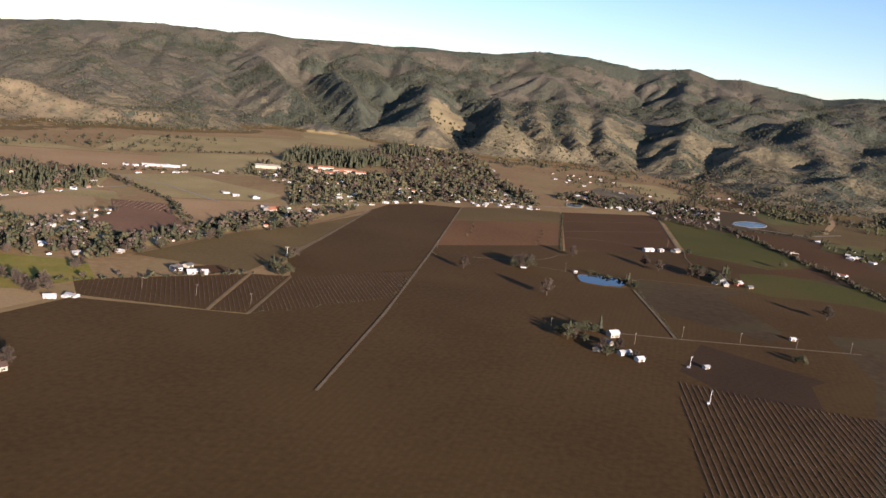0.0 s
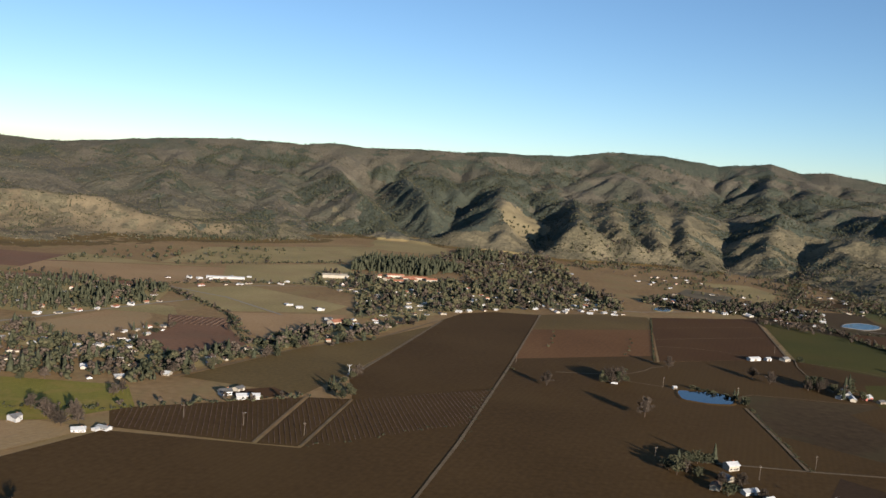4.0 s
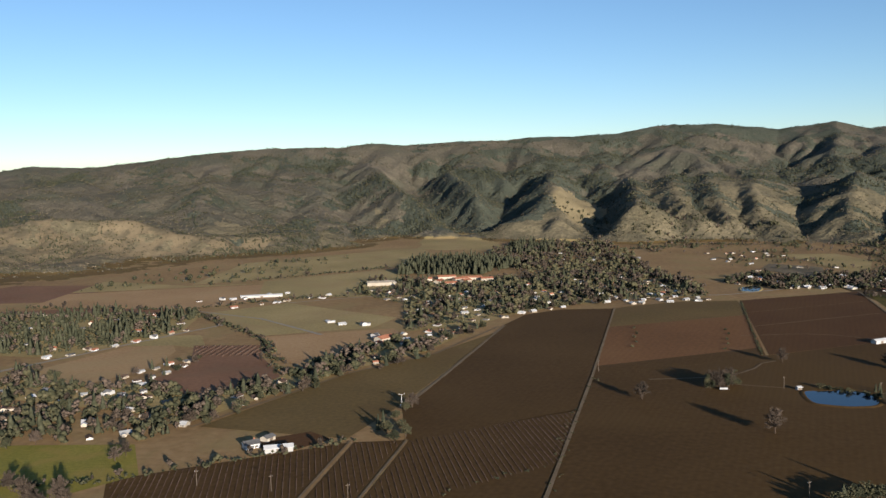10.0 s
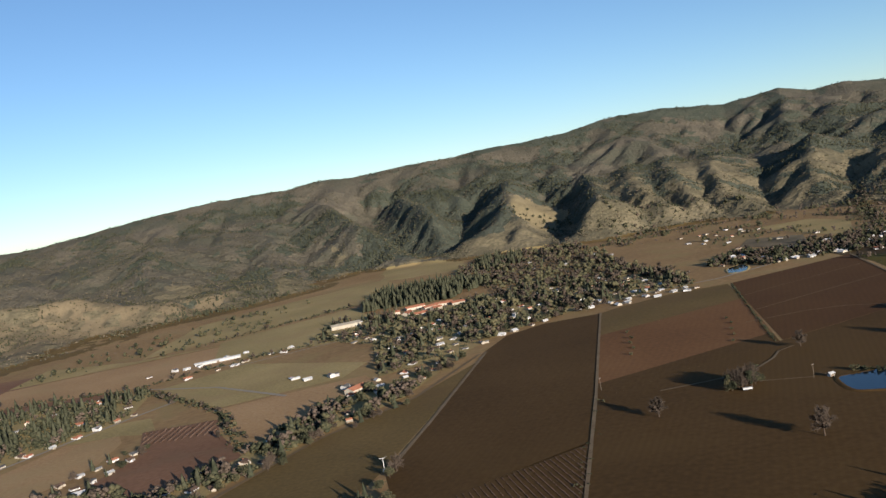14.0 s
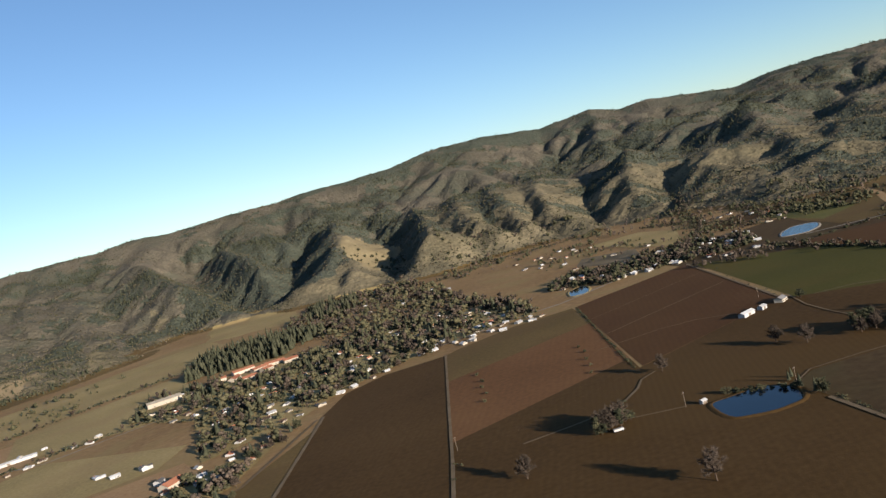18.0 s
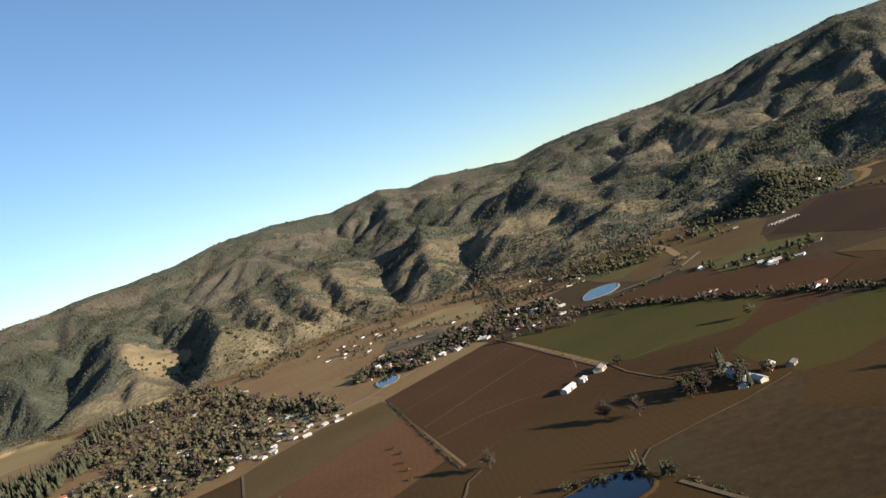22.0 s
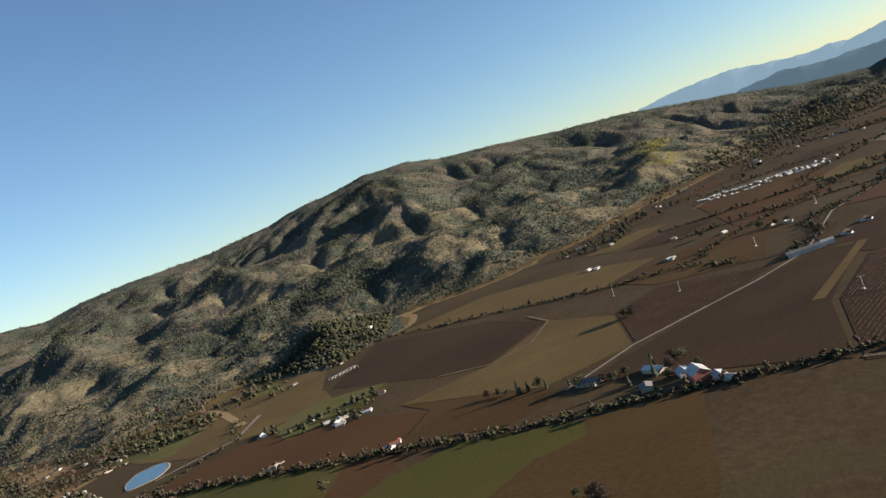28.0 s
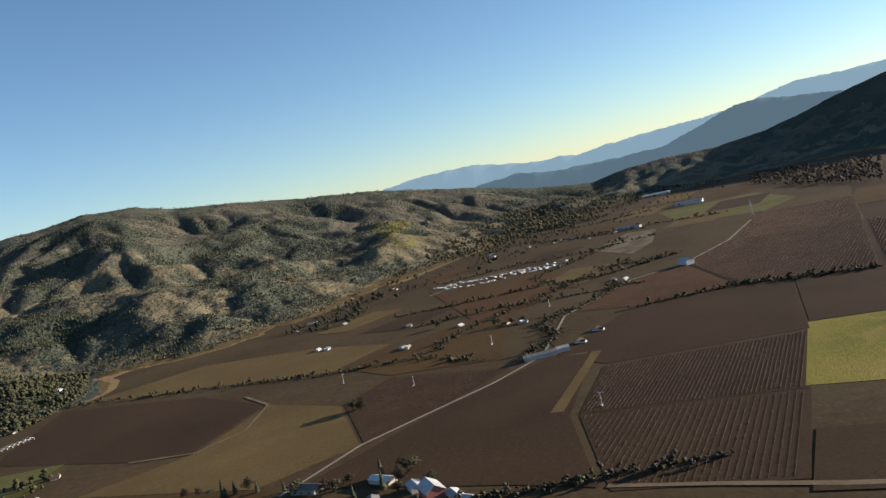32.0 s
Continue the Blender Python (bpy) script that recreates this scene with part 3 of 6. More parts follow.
    for poly in DRY_FANS:
        kind[inside_many(poly, cx + 40 * (n2 - 0.5), cy + 40 * (n3 - 0.5)) & (cz < 6)] = 5
    me.polygons.foreach_set("material_index", np.concatenate([kind, np.zeros(ntri, np.int32)]))
    me.polygons.foreach_set("use_smooth", np.ones(nq + ntri, bool))
    me.update(calc_edges=True)
    me.validate()
    return tagged(new("ground", me), "valley floor rising into brush-covered winter hills", "ground", kind="structure")


GROUND = build_ground()


def far_range(tops, away, mat, label):
    """A range that closes the valley, its haze painted in by mat. tops: bearing from the valley's east, height."""
    ta = np.array(tops)
    verts, faces = [], []
    az = np.arange(ta[0, 0], ta[-1, 0], 0.12)
    for d, f in ((-190, 0.0), (-110, 0.5), (-40, 0.86), (0, 1.0), (60, 0.7)):
        for a in az:
            n1 = smooth_noise(np.array([a * 1.3 + d / 70]), np.array([d / 90.0]), 91)[0] - 0.5
            n2 = smooth_noise(np.array([a * 5.0]), np.array([d / 40.0]), 93)[0] - 0.5
            h = float(np.interp(a, ta[:, 0], ta[:, 1])) + (8 if d == 0 else 22) * n1 * (f > 0) + 4 * n2
            r = away + d + 60 * n1
            verts.append((240 + r * math.sin(radians(a)), 453 + r * math.cos(radians(a)), max(h * f, -5)))
    n = len(az)
    for k in range(4):
        faces += [(k * n + j, k * n + j + 1, (k + 1) * n + j + 1, (k + 1) * n + j) for j in range(n - 1)]
    return solid("backdrop", verts, faces, mat, label, "mountains", kind="structure", smooth=True)


far_range([(71, 150), (73, 215), (74.4, 248), (77.5, 268), (80.2, 266), (83.1, 224), (85.5, 204), (86.2, 212), (87.2, 188), (89.2, 212), (92, 220), (95.7, 232), (98, 246), (100.9, 296), (102.8, 292), (106, 290), (112, 330), (120, 300)], 4330, FAR_HAZE, "mountain range closing the valley, with pale blue haze painted in")
far_range([(78, 120), (80.6, 158), (83.4, 174), (85.6, 145), (87.8, 137), (90, 139), (92.6, 136), (94.8, 187), (97.4, 251), (98.8, 252), (100.7, 229), (104, 200), (108, 180)], 4130, MID_HAZE, "wooded ridge before the far range, with darker blue haze painted in")

# ---- fields and lanes on the valley floor ----
FIELD_N = [0]


def field(poly, mat, label, name="field"):
    FIELD_N[0] += 1
    z = 0.08 + 0.006 * FIELD_N[0]
    n = len(poly)
    v = [(x, y, z) for x, y in poly]
    area = sum(v[i - 1][0] * v[i][1] - v[i][0] * v[i - 1][1] for i in range(n))
    me = mesh_of(name, v if area > 0 else v[::-1], [tuple(range(n))], mat)
    return tagged(new(name, me), label, "field", "fields", "structure")


def strip(points, width, mat, name="lane", label="pale dirt farm lane", z=0.62, category="lane"):
    left, right = [], []
    pts = [Vector((x, y, 0)) for x, y in points]
    fine = []
    for a, b in zip(pts, pts[1:]):
        n = max(1, int((b - a).length / 25))
        fine += [a.lerp(b, k / n) for k in range(n)]
    fine.append(pts[-1])
    for k, p in enumerate(fine):
        d = (fine[min(k + 1, len(fine) - 1)] - fine[max(k - 1, 0)]).normalized()
        s = Vector((-d.y, d.x, 0)) * width / 2 * (0.85 + 0.3 * random.random())
        left.append((p.x + s.x, p.y + s.y, z))
        right.append((p.x - s.x, p.y - s.y, z))
    n = len(left)
    v = left + right
    f = [(n + k, n + k + 1, k + 1, k) for k in range(n - 1)]
    return solid(name, v, f, mat, label, category, kind="structure")


CURVE = [(334, 878), (316, 868), (302, 848), (281, 829), (255, 817), (229, 814), (190, 812)]
field([(640, 1480), (600, 1000), (300, 500), (0, -300), (3600, -300), (4000, 300), (3400, 680), (2500, 1010), (2000, 1160), (1600, 1340), (1340, 1430), (1060, 1480), (900, 1500)], EARTH, "brown winter farmland of many small plots")
field([(1000, 240), (1221, 210), (1600, 130), (1950, 60), (2400, -40), (2700, -250), (2500, -700), (700, -700), (300, 60), (640, 250)], DARK, "dark vineyard soil across the southern valley")
field([(-700, 420), (-330, 330), (-200, 120), (100, 60), (0, -300), (-700, -300)], PASTURE, "dull olive farmland")
field([(-330, 330), (-209, 516), (-60, 500), (-40, 540), (112, 722), (139, 824), (61, 545), (100, 60), (-200, 120)], BROWN, "brown ploughed field before the vines")
field([(-60, 500), (61, 545), (139, 824), (334, 905), (536, 981), (628, 883), (560, 760), (520, 560), (480, 420), (330, 200), (100, 60), (-200, 120), (-330, 330), (-209, 516)], BROWN, "large brown ploughed field")
field([(77, 1112), (112, 1186), (165, 1222), (240, 1222), (139, 824), (112, 720), (-29, 644), (-37, 735), (0, 845)], BROWN, "brown ploughed field below the village")
field([(205, 1082), (402, 1150), (334, 905), (139, 824)], CLAY, "reddish ploughed field")
field([(241, 1222), (262, 1238), (345, 1272), (430, 1272), (402, 1150), (205, 1082)], PASTURE, "strip of olive winter grass beside the houses")
field([(139, 824), (334, 905), (345, 945), (152, 872)], BROWN, "brown ploughed strip")
field([(434, 1272), (640, 1338), (536, 981), (338, 907)], RED, "dark reddish ploughed field")
field([(640, 1312), (738, 1175), (727, 930), (632, 888), (542, 968)], GREEN, "green winter crop field")
field([(632, 888), (727, 930), (722, 852), (596, 842)], RED, "reddish strip between green fields")
field([(565, 843), (620, 856), (673, 838), (716, 800), (712, 764), (708, 689), (676, 675), (650, 705), (597, 718), (546, 722), (525, 740), (538, 785)], GREEN, "dull green winter crop field")
field([(676, 675), (708, 689), (720, 603), (565, 560), (470, 560), (470, 700), (525, 738), (546, 720), (597, 716), (650, 703)], BROWN, "dark brown field with a lone tree")
field([(368, 742), (394, 757), (473, 746), (522, 745), (524, 738), (471, 700), (471, 560), (440, 522), (352, 612), (364, 700)], EARTH, "dull olive-brown field beside the pond")
field([(355, 500), (365, 487), (430, 413), (408, 400), (386, 346), (320, 366), (300, 420)], DARK, "dark fallow block beside the vineyard")
field([(-71, 643), (-223, 573), (-207, 524), (-96, 506)], BROWN, "vineyard block of brown soil")
field([(-68, 643), (-31, 646), (-62, 503), (-93, 505)], BROWN, "narrow vineyard block of brown soil")
field([(-27, 646), (112, 718), (80, 590), (-2, 535), (-58, 503)], BROWN, "vineyard block of brown soil beside the lane")
field([(-40, 737), (-4, 847), (62, 1060), (-12, 945), (-95, 862), (-195, 690), (-74, 652)], PASTURE, "olive-brown field below the suburb")
field([(-145, 649), (-104, 672), (-86, 652), (-120, 616)], RED, "small red-brown paddock")
field([(-420, 654), (-231, 648), (-205, 582), (-255, 534), (-400, 500)], LAWN, "bright green meadow")
field([(-425, 895), (-371, 1015), (-317, 1018), (-304, 985), (-303, 914), (-318, 874), (-350, 828), (-395, 850)], TAN, "tan field among houses")
field([(-371, 1018), (-384, 1082), (-301, 1078), (-278, 1012), (-290, 1003), (-317, 1018)], OLIVE, "olive grass strip")
field([(-292, 1014), (-213, 1010), (-199, 948), (-160, 850), (-200, 812), (-222, 782), (-290, 838), (-279, 881), (-266, 912)], ORCHARD, "orchard plot of red soil")
field([(-755, 1381), (-830, 1510), (-790, 1604), (-638, 1590), (-574, 1450), (-615, 1386)], ORCHARD, "reddish ploughed plot below the hills")
field([(-706, 1288), (-528, 1320), (-446, 1360), (-394, 1309), (-430, 1255), (-500, 1247)], ORCHARD, "narrow reddish plot behind the suburb")
field([(-222, 1060), (-64, 1100), (-30, 985), (-150, 895), (-195, 960)], TAN, "tan field behind the suburb")
field([(-340, 1250), (-239, 1330), (-64, 1180), (-90, 1110), (-225, 1066)], OLIVE, "olive pasture")
field([(-640, 1330), (-380, 1290), (-260, 1370), (-300, 1560), (-640, 1480)], TAN, "reddish fallow field")
field([(-300, 1400), (-130, 1380), (-60, 1560), (-110, 1760), (-330, 1600)], OLIVE, "olive pasture on the valley edge")
field([(-456, 1569), (-440, 1930), (-230, 2110), (-60, 2230), (-20, 2060), (-100, 1800), (-330, 1650)], OLIVE, "green pasture under the hills")
field([(378, 1731), (444, 1526), (572, 1665), (658, 2000), (560, 2150), (431, 2009)], SOIL, "pale brown fallow field behind the village")
field([(599, 1640), (652, 1733), (725, 1656), (651, 1475)], DRY, "tan stubble field")
field([(742, 1898), (860, 1900), (866, 1748), (757, 1542), (735, 1640)], OLIVE, "olive pasture")
field([(748, 1250), (890, 1180), (870, 1060), (830, 900), (735, 880)], RED, "reddish field beside the creek")
field([(890, 1200), (970, 1120), (985, 1050), (905, 1035), (872, 1062)], GREEN, "small green paddock")
field([(1042, 1192), (1300, 1288), (1211, 1020), (1100, 882), (952, 892), (956, 962)], DARK, "dark bare field")
field([(948, 886), (1095, 876), (1030, 770), (885, 704), (815, 765), (870, 960)], PASTURE, "olive field with a curved lane")
field([(890, 702), (1035, 768), (1120, 740), (1060, 600), (948, 656)], DARK, "vineyard of dark soil")
field([(970, 1130), (1045, 1205), (1000, 1320), (880, 1240)], PASTURE, "olive field beside greenhouses")
field([(1310, 1290), (1262, 1019), (1210, 844), (1330, 800), (1420, 950), (1460, 1150)], PASTURE, "olive meadow at the hill foot")
field([(1001, 507), (998, 331), (841, 364), (868, 523)], DARK, "vineyard block of dark soil")
field([(866, 523), (839, 364), (690, 395), (712, 498)], DARK, "vineyard block of dark soil")
field([(1027, 328), (1013, 240), (820, 285), (847, 366)], LAWN, "bright green grass square")
field([(1008, 505), (1004, 331), (1030, 328), (1250, 300), (1258, 478), (1080, 555)], DARK, "dark bare field")
field([(1258, 474), (1277, 359), (1517, 400), (1469, 474), (1300, 548)], RED, "reddish vineyard soil")
field([(1277, 355), (1221, 210), (1600, 130), (1682, 316), (1517, 396)], DARK, "wide vineyard of dark soil")
field([(1030, 326), (1016, 240), (1215, 205), (1250, 297)], DARK, "dark bare field")
field([(1301, 1671), (1296, 1494), (1230, 1344), (1030, 1200), (905, 1190), (862, 1285), (897, 1425), (1059, 1830), (1096, 1700)], PASTURE, "brown-olive field below the wooded spur")
field([(860, 1646), (1070, 1740), (1193, 1724), (1136, 1609), (1002, 1615), (857, 1539)], BROWN, "brown fallow field at the foot of the hills")
field([(938, 1582), (1041, 1612), (1043, 1503), (988, 1397), (897, 1361)], MEADOW, "green meadow behind the reservoir")
field([(884, 1346), (966, 1373), (1049, 1309), (1048, 1252), (992, 1222), (907, 1248)], PASTURE, "olive-brown field beside the reservoir")
field([(1140, 1457), (1181, 1473), (1237, 1433), (1176, 1321), (1136, 1347)], MEADOW, "green meadow below the wooded spur")
field([(842, 1103), (897, 1175), (957, 1177), (988, 1155), (996, 1063), (939, 1057), (859, 1080)], MEADOW, "green meadow strip between houses")
field([(2487, 396), (2477, 274), (2464, 157), (2150, 121), (2005, 210), (2104, 361)], MEADOW, "wide green meadow up the valley")
field([(1037, 578), (1070, 544), (1068, 524), (975, 539), (900, 600)], MEADOW, "dull green plot beside a winery")
field([(1760, 470), (1930, 545), (2139, 476), (2100, 415), (1880, 430)], DRY, "tan stubble field")
field([(1400, 700), (1830, 860), (1800, 620), (1520, 560), (1380, 640)], RED, "reddish fallow field")
field([(1110, 620), (1380, 640), (1400, 700), (1290, 780), (1215, 830), (1130, 745)], BROWN, "brown field beyond the creek")

field([(745, 560), (720, 505), (868, 530), (1060, 518), (1075, 562), (940, 655), (800, 725)], DARK, "dull dark field beside a gravel road")
field([(738, 878), (828, 898), (868, 958), (812, 768), (788, 738), (733, 762)], BROWN, "brown field east of the creek")
field([(-640, 1490), (-300, 1570), (-460, 1560), (-640, 1640)], OLIVE, "olive pasture strip")
field([(-560, 330), (-340, 340), (-215, 520), (-262, 530), (-420, 490), (-560, 480)], TAN, "tan field beside a green meadow")

strip([(241, 1224), (139, 824), (61, 533), (0, 330)], 2.6, DIRT)
strip([(77, 1105), (0, 845), (-35, 735)], 3.5, DIRT)
strip([(-71, 645), (-96, 506)], 1.6, DIRT)
strip([(-29, 645), (-60, 503)], 1.6, DIRT)
strip([(638, 1331), (536, 981)], 3, DIRT)
strip([(362, 700), (350, 610), (335, 511)], 3, DIRT)
strip([(250, 520), (335, 511), (520, 500)], 3, DIRT)
strip([(380, 1065), (480, 1105), (572, 1140)], 1.5, DIRT)
strip([(408, 1165), (500, 1200), (600, 1240)], 1.0, DIRT)
strip([(262, 788), (300, 772)], 1.4, DIRT)
strip(CURVE, 2.2, DIRT)
strip([(368, 742), (394, 759), (434, 755), (473, 748), (522, 747)], 1.6, DIRT)
strip([(345, 1010), (414, 1013), (450, 1003), (481, 975)], 1.4, DIRT)
strip([(546, 985), (523, 926), (513, 882), (505, 830)], 1.8, DIRT)
strip([(554, 954), (591, 941), (632, 890)], 1.6, DIRT)
strip([(790, 735), (883, 702), (943, 659), (1010, 610), (1088, 570), (1285, 560), (1469, 474), (1517, 400), (1682, 316), (1900, 250)], 3.2, ROADM, "road", "pale gravel road through vineyards")
strip([(954, 962), (948, 888), (1000, 860), (1097, 878), (1160, 935)], 4, DIRT)
strip([(1064, 515), (882, 541)], 10, PASTURE, label="wide pale strip of bare earth")
strip([(720, 500), (700, 439), (678, 380), (640, 250)], 5, DIRT)
strip([(-150, 1065), (-250, 1190), (-380, 1280)], 5, ROADM, "road", "pale gravel road")
strip([(-330, 1370), (-239, 1330), (-150, 1370), (-60, 1400)], 4, ROADM, "road", "pale gravel road")
strip([(-400, 830), (-300, 730), (-200, 690), (-95, 860), (-10, 945), (70, 1100)], 3, DIRT, "road", "pale suburban road")
strip([(1190, 1640), (1075, 1440), (965, 1290)], 13, TAN, label="pale tan strip of stubble below the hills")
strip([(800, 1280), (900, 1240), (1000, 1290)], 5, ROADM, "road", "pale gravel road")
strip([(1750, 840), (1860, 790), (1880, 710), (1850, 600)], 5, ROADM, "road", "pale village road")
strip([(705, 1500), (640, 1420), (560, 1385), (440, 1330), (350, 1320), (240, 1290)], 5, ROADM, "road", "pale village road")

strip([(-470, 880), (-420, 955), (-330, 1095), (-290, 1150)], 6, ROADM, "road", "pale gravel road along the edge of the suburb")
field([(-640, 1010), (-425, 958), (-332, 1098), (-345, 1245), (-640, 1275)], OLIVE, "rough olive grass under conifers", "gardens")
for poly in ([(-47, 1075), (50, 1125), (110, 1205), (250, 1300), (400, 1320), (430, 1440), (330, 1600), (200, 1600), (-140, 1560), (-150, 1430), (-60, 1300)], [(-440, 900), (-430, 800), (-290, 745), (-205, 705), (-100, 870), (-20, 955), (40, 1090), (-60, 1015), (-150, 890), (-165, 840), (-222, 778), (-290, 832), (-345, 822), (-395, 845)]):
    field(poly, OLIVE, "rough olive grass and gardens between houses", "gardens")

PLOTS_NEAR = [(1620, 560, 160, 90, -18, PASTURE, "dull olive plot"), (1700, 720, 170, 90, -22, BROWN, "brown ploughed plot"), (1500, 820, 120, 90, -25, DARK, "dark bare plot"), (1980, 640, 190, 100, -18, DARK, "dark bare plot"),
                                    (2120, 330, 170, 110, -18, PASTURE, "olive plot"), (2350, 560, 200, 110, -15, BROWN, "brown plot"), (2300, 220, 220, 120, -16, DARK, "dark vineyard plot")]
PLOTS_FAR = [(2600, 430, 230, 110, -15, PASTURE, "olive-brown plot"),
                                    (2680, 180, 260, 130, -15, BROWN, "brown plot"), (2900, 330, 260, 120, -14, PASTURE, "olive plot"), (1900, 20, 260, 110, -18, BROWN, "brown plot"), (1450, 60, 240, 110, -17, DARK, "dark bare plot"), (1120, 130, 240, 120, -15, BROWN, "brown plot"),
                                    (820, 190, 220, 110, -15, BROWN, "brown plot"), (1600, 930, 150, 80, -25, PASTURE, "olive plot"), (2050, 880, 180, 80, -22, RED, "reddish plot"), (700, 330, 90, 120, -13, DARK, "dark plot")]
for cx, cy, w, d, ang, mat, lab in PLOTS_NEAR + PLOTS_FAR:
    ca, sa2 = math.cos(radians(ang)), math.sin(radians(ang))
    field([(cx + a * w * ca - b * d * sa2, cy + a * w * sa2 + b * d * ca) for a, b in ((-0.5, -0.5), (0.5, -0.5), (0.55, 0.5), (-0.45, 0.5))], mat, lab)


# ---- trees ----
def clump(rng, c, r, rag=0.37):
    """One ragged tuft of foliage: a jittered octahedron."""
    v = []
    for d in ((1, 0, 0), (-1, 0, 0), (0, 1, 0), (0, -1, 0), (0, 0, 1), (0, 0, -1)):
        k = r * rng.uniform(1 - rag, 1 + rag)
        v.append((c[0] + d[0] * k + rng.uniform(-0.6, 0.6) * rag * r, c[1] + d[1] * k + rng.uniform(-0.6, 0.6) * rag * r, c[2] + d[2] * k * 0.8))
    return v, [(0, 2, 4), (2, 1, 4), (1, 3, 4), (3, 0, 4), (2, 0, 5), (1, 2, 5), (3, 1, 5), (0, 3, 5)]


def spike(a, b, r):
    """A thin three-sided limb from a to b."""
    a, b = Vector(a), Vector(b)
    q = (b - a).to_track_quat("Z", "Y")
    v = [tuple(a + q @ Vector((r * math.cos(t), r * math.sin(t), 0))) for t in (0, 2.1, 4.2)] + [tuple(b)]
    return v, [(0, 1, 3), (1, 2, 3), (2, 0, 3)]


def leafy_crown(seed, n, high, wide, low=0.28, tuft=1.0, rag=0.37):
    """Crown of separate tufts grouped round a few limb ends, so that the outline is uneven and has gaps."""
    rng = random.Random(seed)
    heads = []
    for _ in range(max(4, n // 12)):
        a, f = rng.uniform(0, 6.283), rng.random() ** 0.5
        heads.append((wide * 0.72 * f * math.cos(a), wide * 0.72 * f * math.sin(a), high * rng.uniform(low + 0.12, 0.86)))
    out = []
    for k in range(n):
        hx, hy, hz = heads[k % len(heads)]
        g = wide * 0.34
        out.append(clump(rng, (hx + rng.gauss(0, g), hy + rng.gauss(0, g), min(high, hz + rng.gauss(0, g * 0.7))), tuft * rng.uniform(0.55, 1.25), rag))
    return joined(*out)


def limbs(seed, high, wide, count=6, thick=0.35):
    rng = random.Random(seed)
    pieces = [tube((0, 0, 0), (rng.uniform(-0.3, 0.3), rng.uniform(-0.3, 0.3), high * 0.42), thick, thick * 0.62, 6)]
    for k in range(count):
        a = 6.283 * k / count + rng.uniform(-0.4, 0.4)
        pieces.append(tube((0, 0, high * rng.uniform(0.25, 0.4)), (wide * 0.6 * math.cos(a), wide * 0.6 * math.sin(a), high * rng.uniform(0.55, 0.8)), thick * 0.45, thick * 0.12, 4))
    return joined(*pieces)


def bare_crown(seed, high, wide, boughs=9, twigs=26, thick=0.13):
    """Leafless crown: boughs that fork into twigs."""
    rng = random.Random(seed)
    out = []
    for k in range(boughs):
        a, up = 6.283 * k / boughs + rng.uniform(-0.5, 0.5), rng.uniform(-0.42, 1.0)
        root = Vector((0, 0, high * rng.uniform(0.22, 0.42)))
        end = Vector((wide * 0.9 * math.cos(up * 1.4) * math.cos(a), wide * 0.9 * math.cos(up * 1.4) * math.sin(a), high * (0.42 + 0.5 * up)))
        out.append(spike(root, end, thick * 1.6))
        for _ in range(twigs):
            p = root.lerp(end, rng.uniform(0.3, 1.0))
            d = Vector((rng.gauss(0, 1), rng.gauss(0, 1), rng.gauss(0.45, 0.8))).normalized() * rng.uniform(0.14, 0.34) * wide
            out.append(spike(p, p + d, thick * rng.uniform(0.35, 0.8)))
            q = p + d * 0.6
            out.append(spike(q, q + Vector((rng.gauss(0, 1), rng.gauss(0, 1), rng.gauss(0.4, 0.8))).normalized() * 0.16 * wide, thick * 0.4))
    return joined(*out)


def conifer_crown(seed, high, wide, tiers=9, sides=9):
    rng = random.Random(seed)
    out = []
    for k in range(tiers):
        f = k / tiers
        z, r = high * (0.12 + 0.86 * f), wide * (1 - f) ** 0.85 + 0.15
        top = (rng.uniform(-0.1, 0.1), rng.uniform(-0.1, 0.1), min(high, z + high * 1.9 / tiers))
        ring = [(r * rng.uniform(0.65, 1.2) * math.cos(6.283 * j / sides), r * rng.uniform(0.65, 1.2) * math.sin(6.283 * j / sides), z - rng.uniform(0, 0.5) * high / tiers) for j in range(sides)]
        out.append((ring + [top], [(j, (j + 1) % sides, sides) for j in range(sides)] + [tuple(range(sides))[::-1]]))
    return joined(*out)


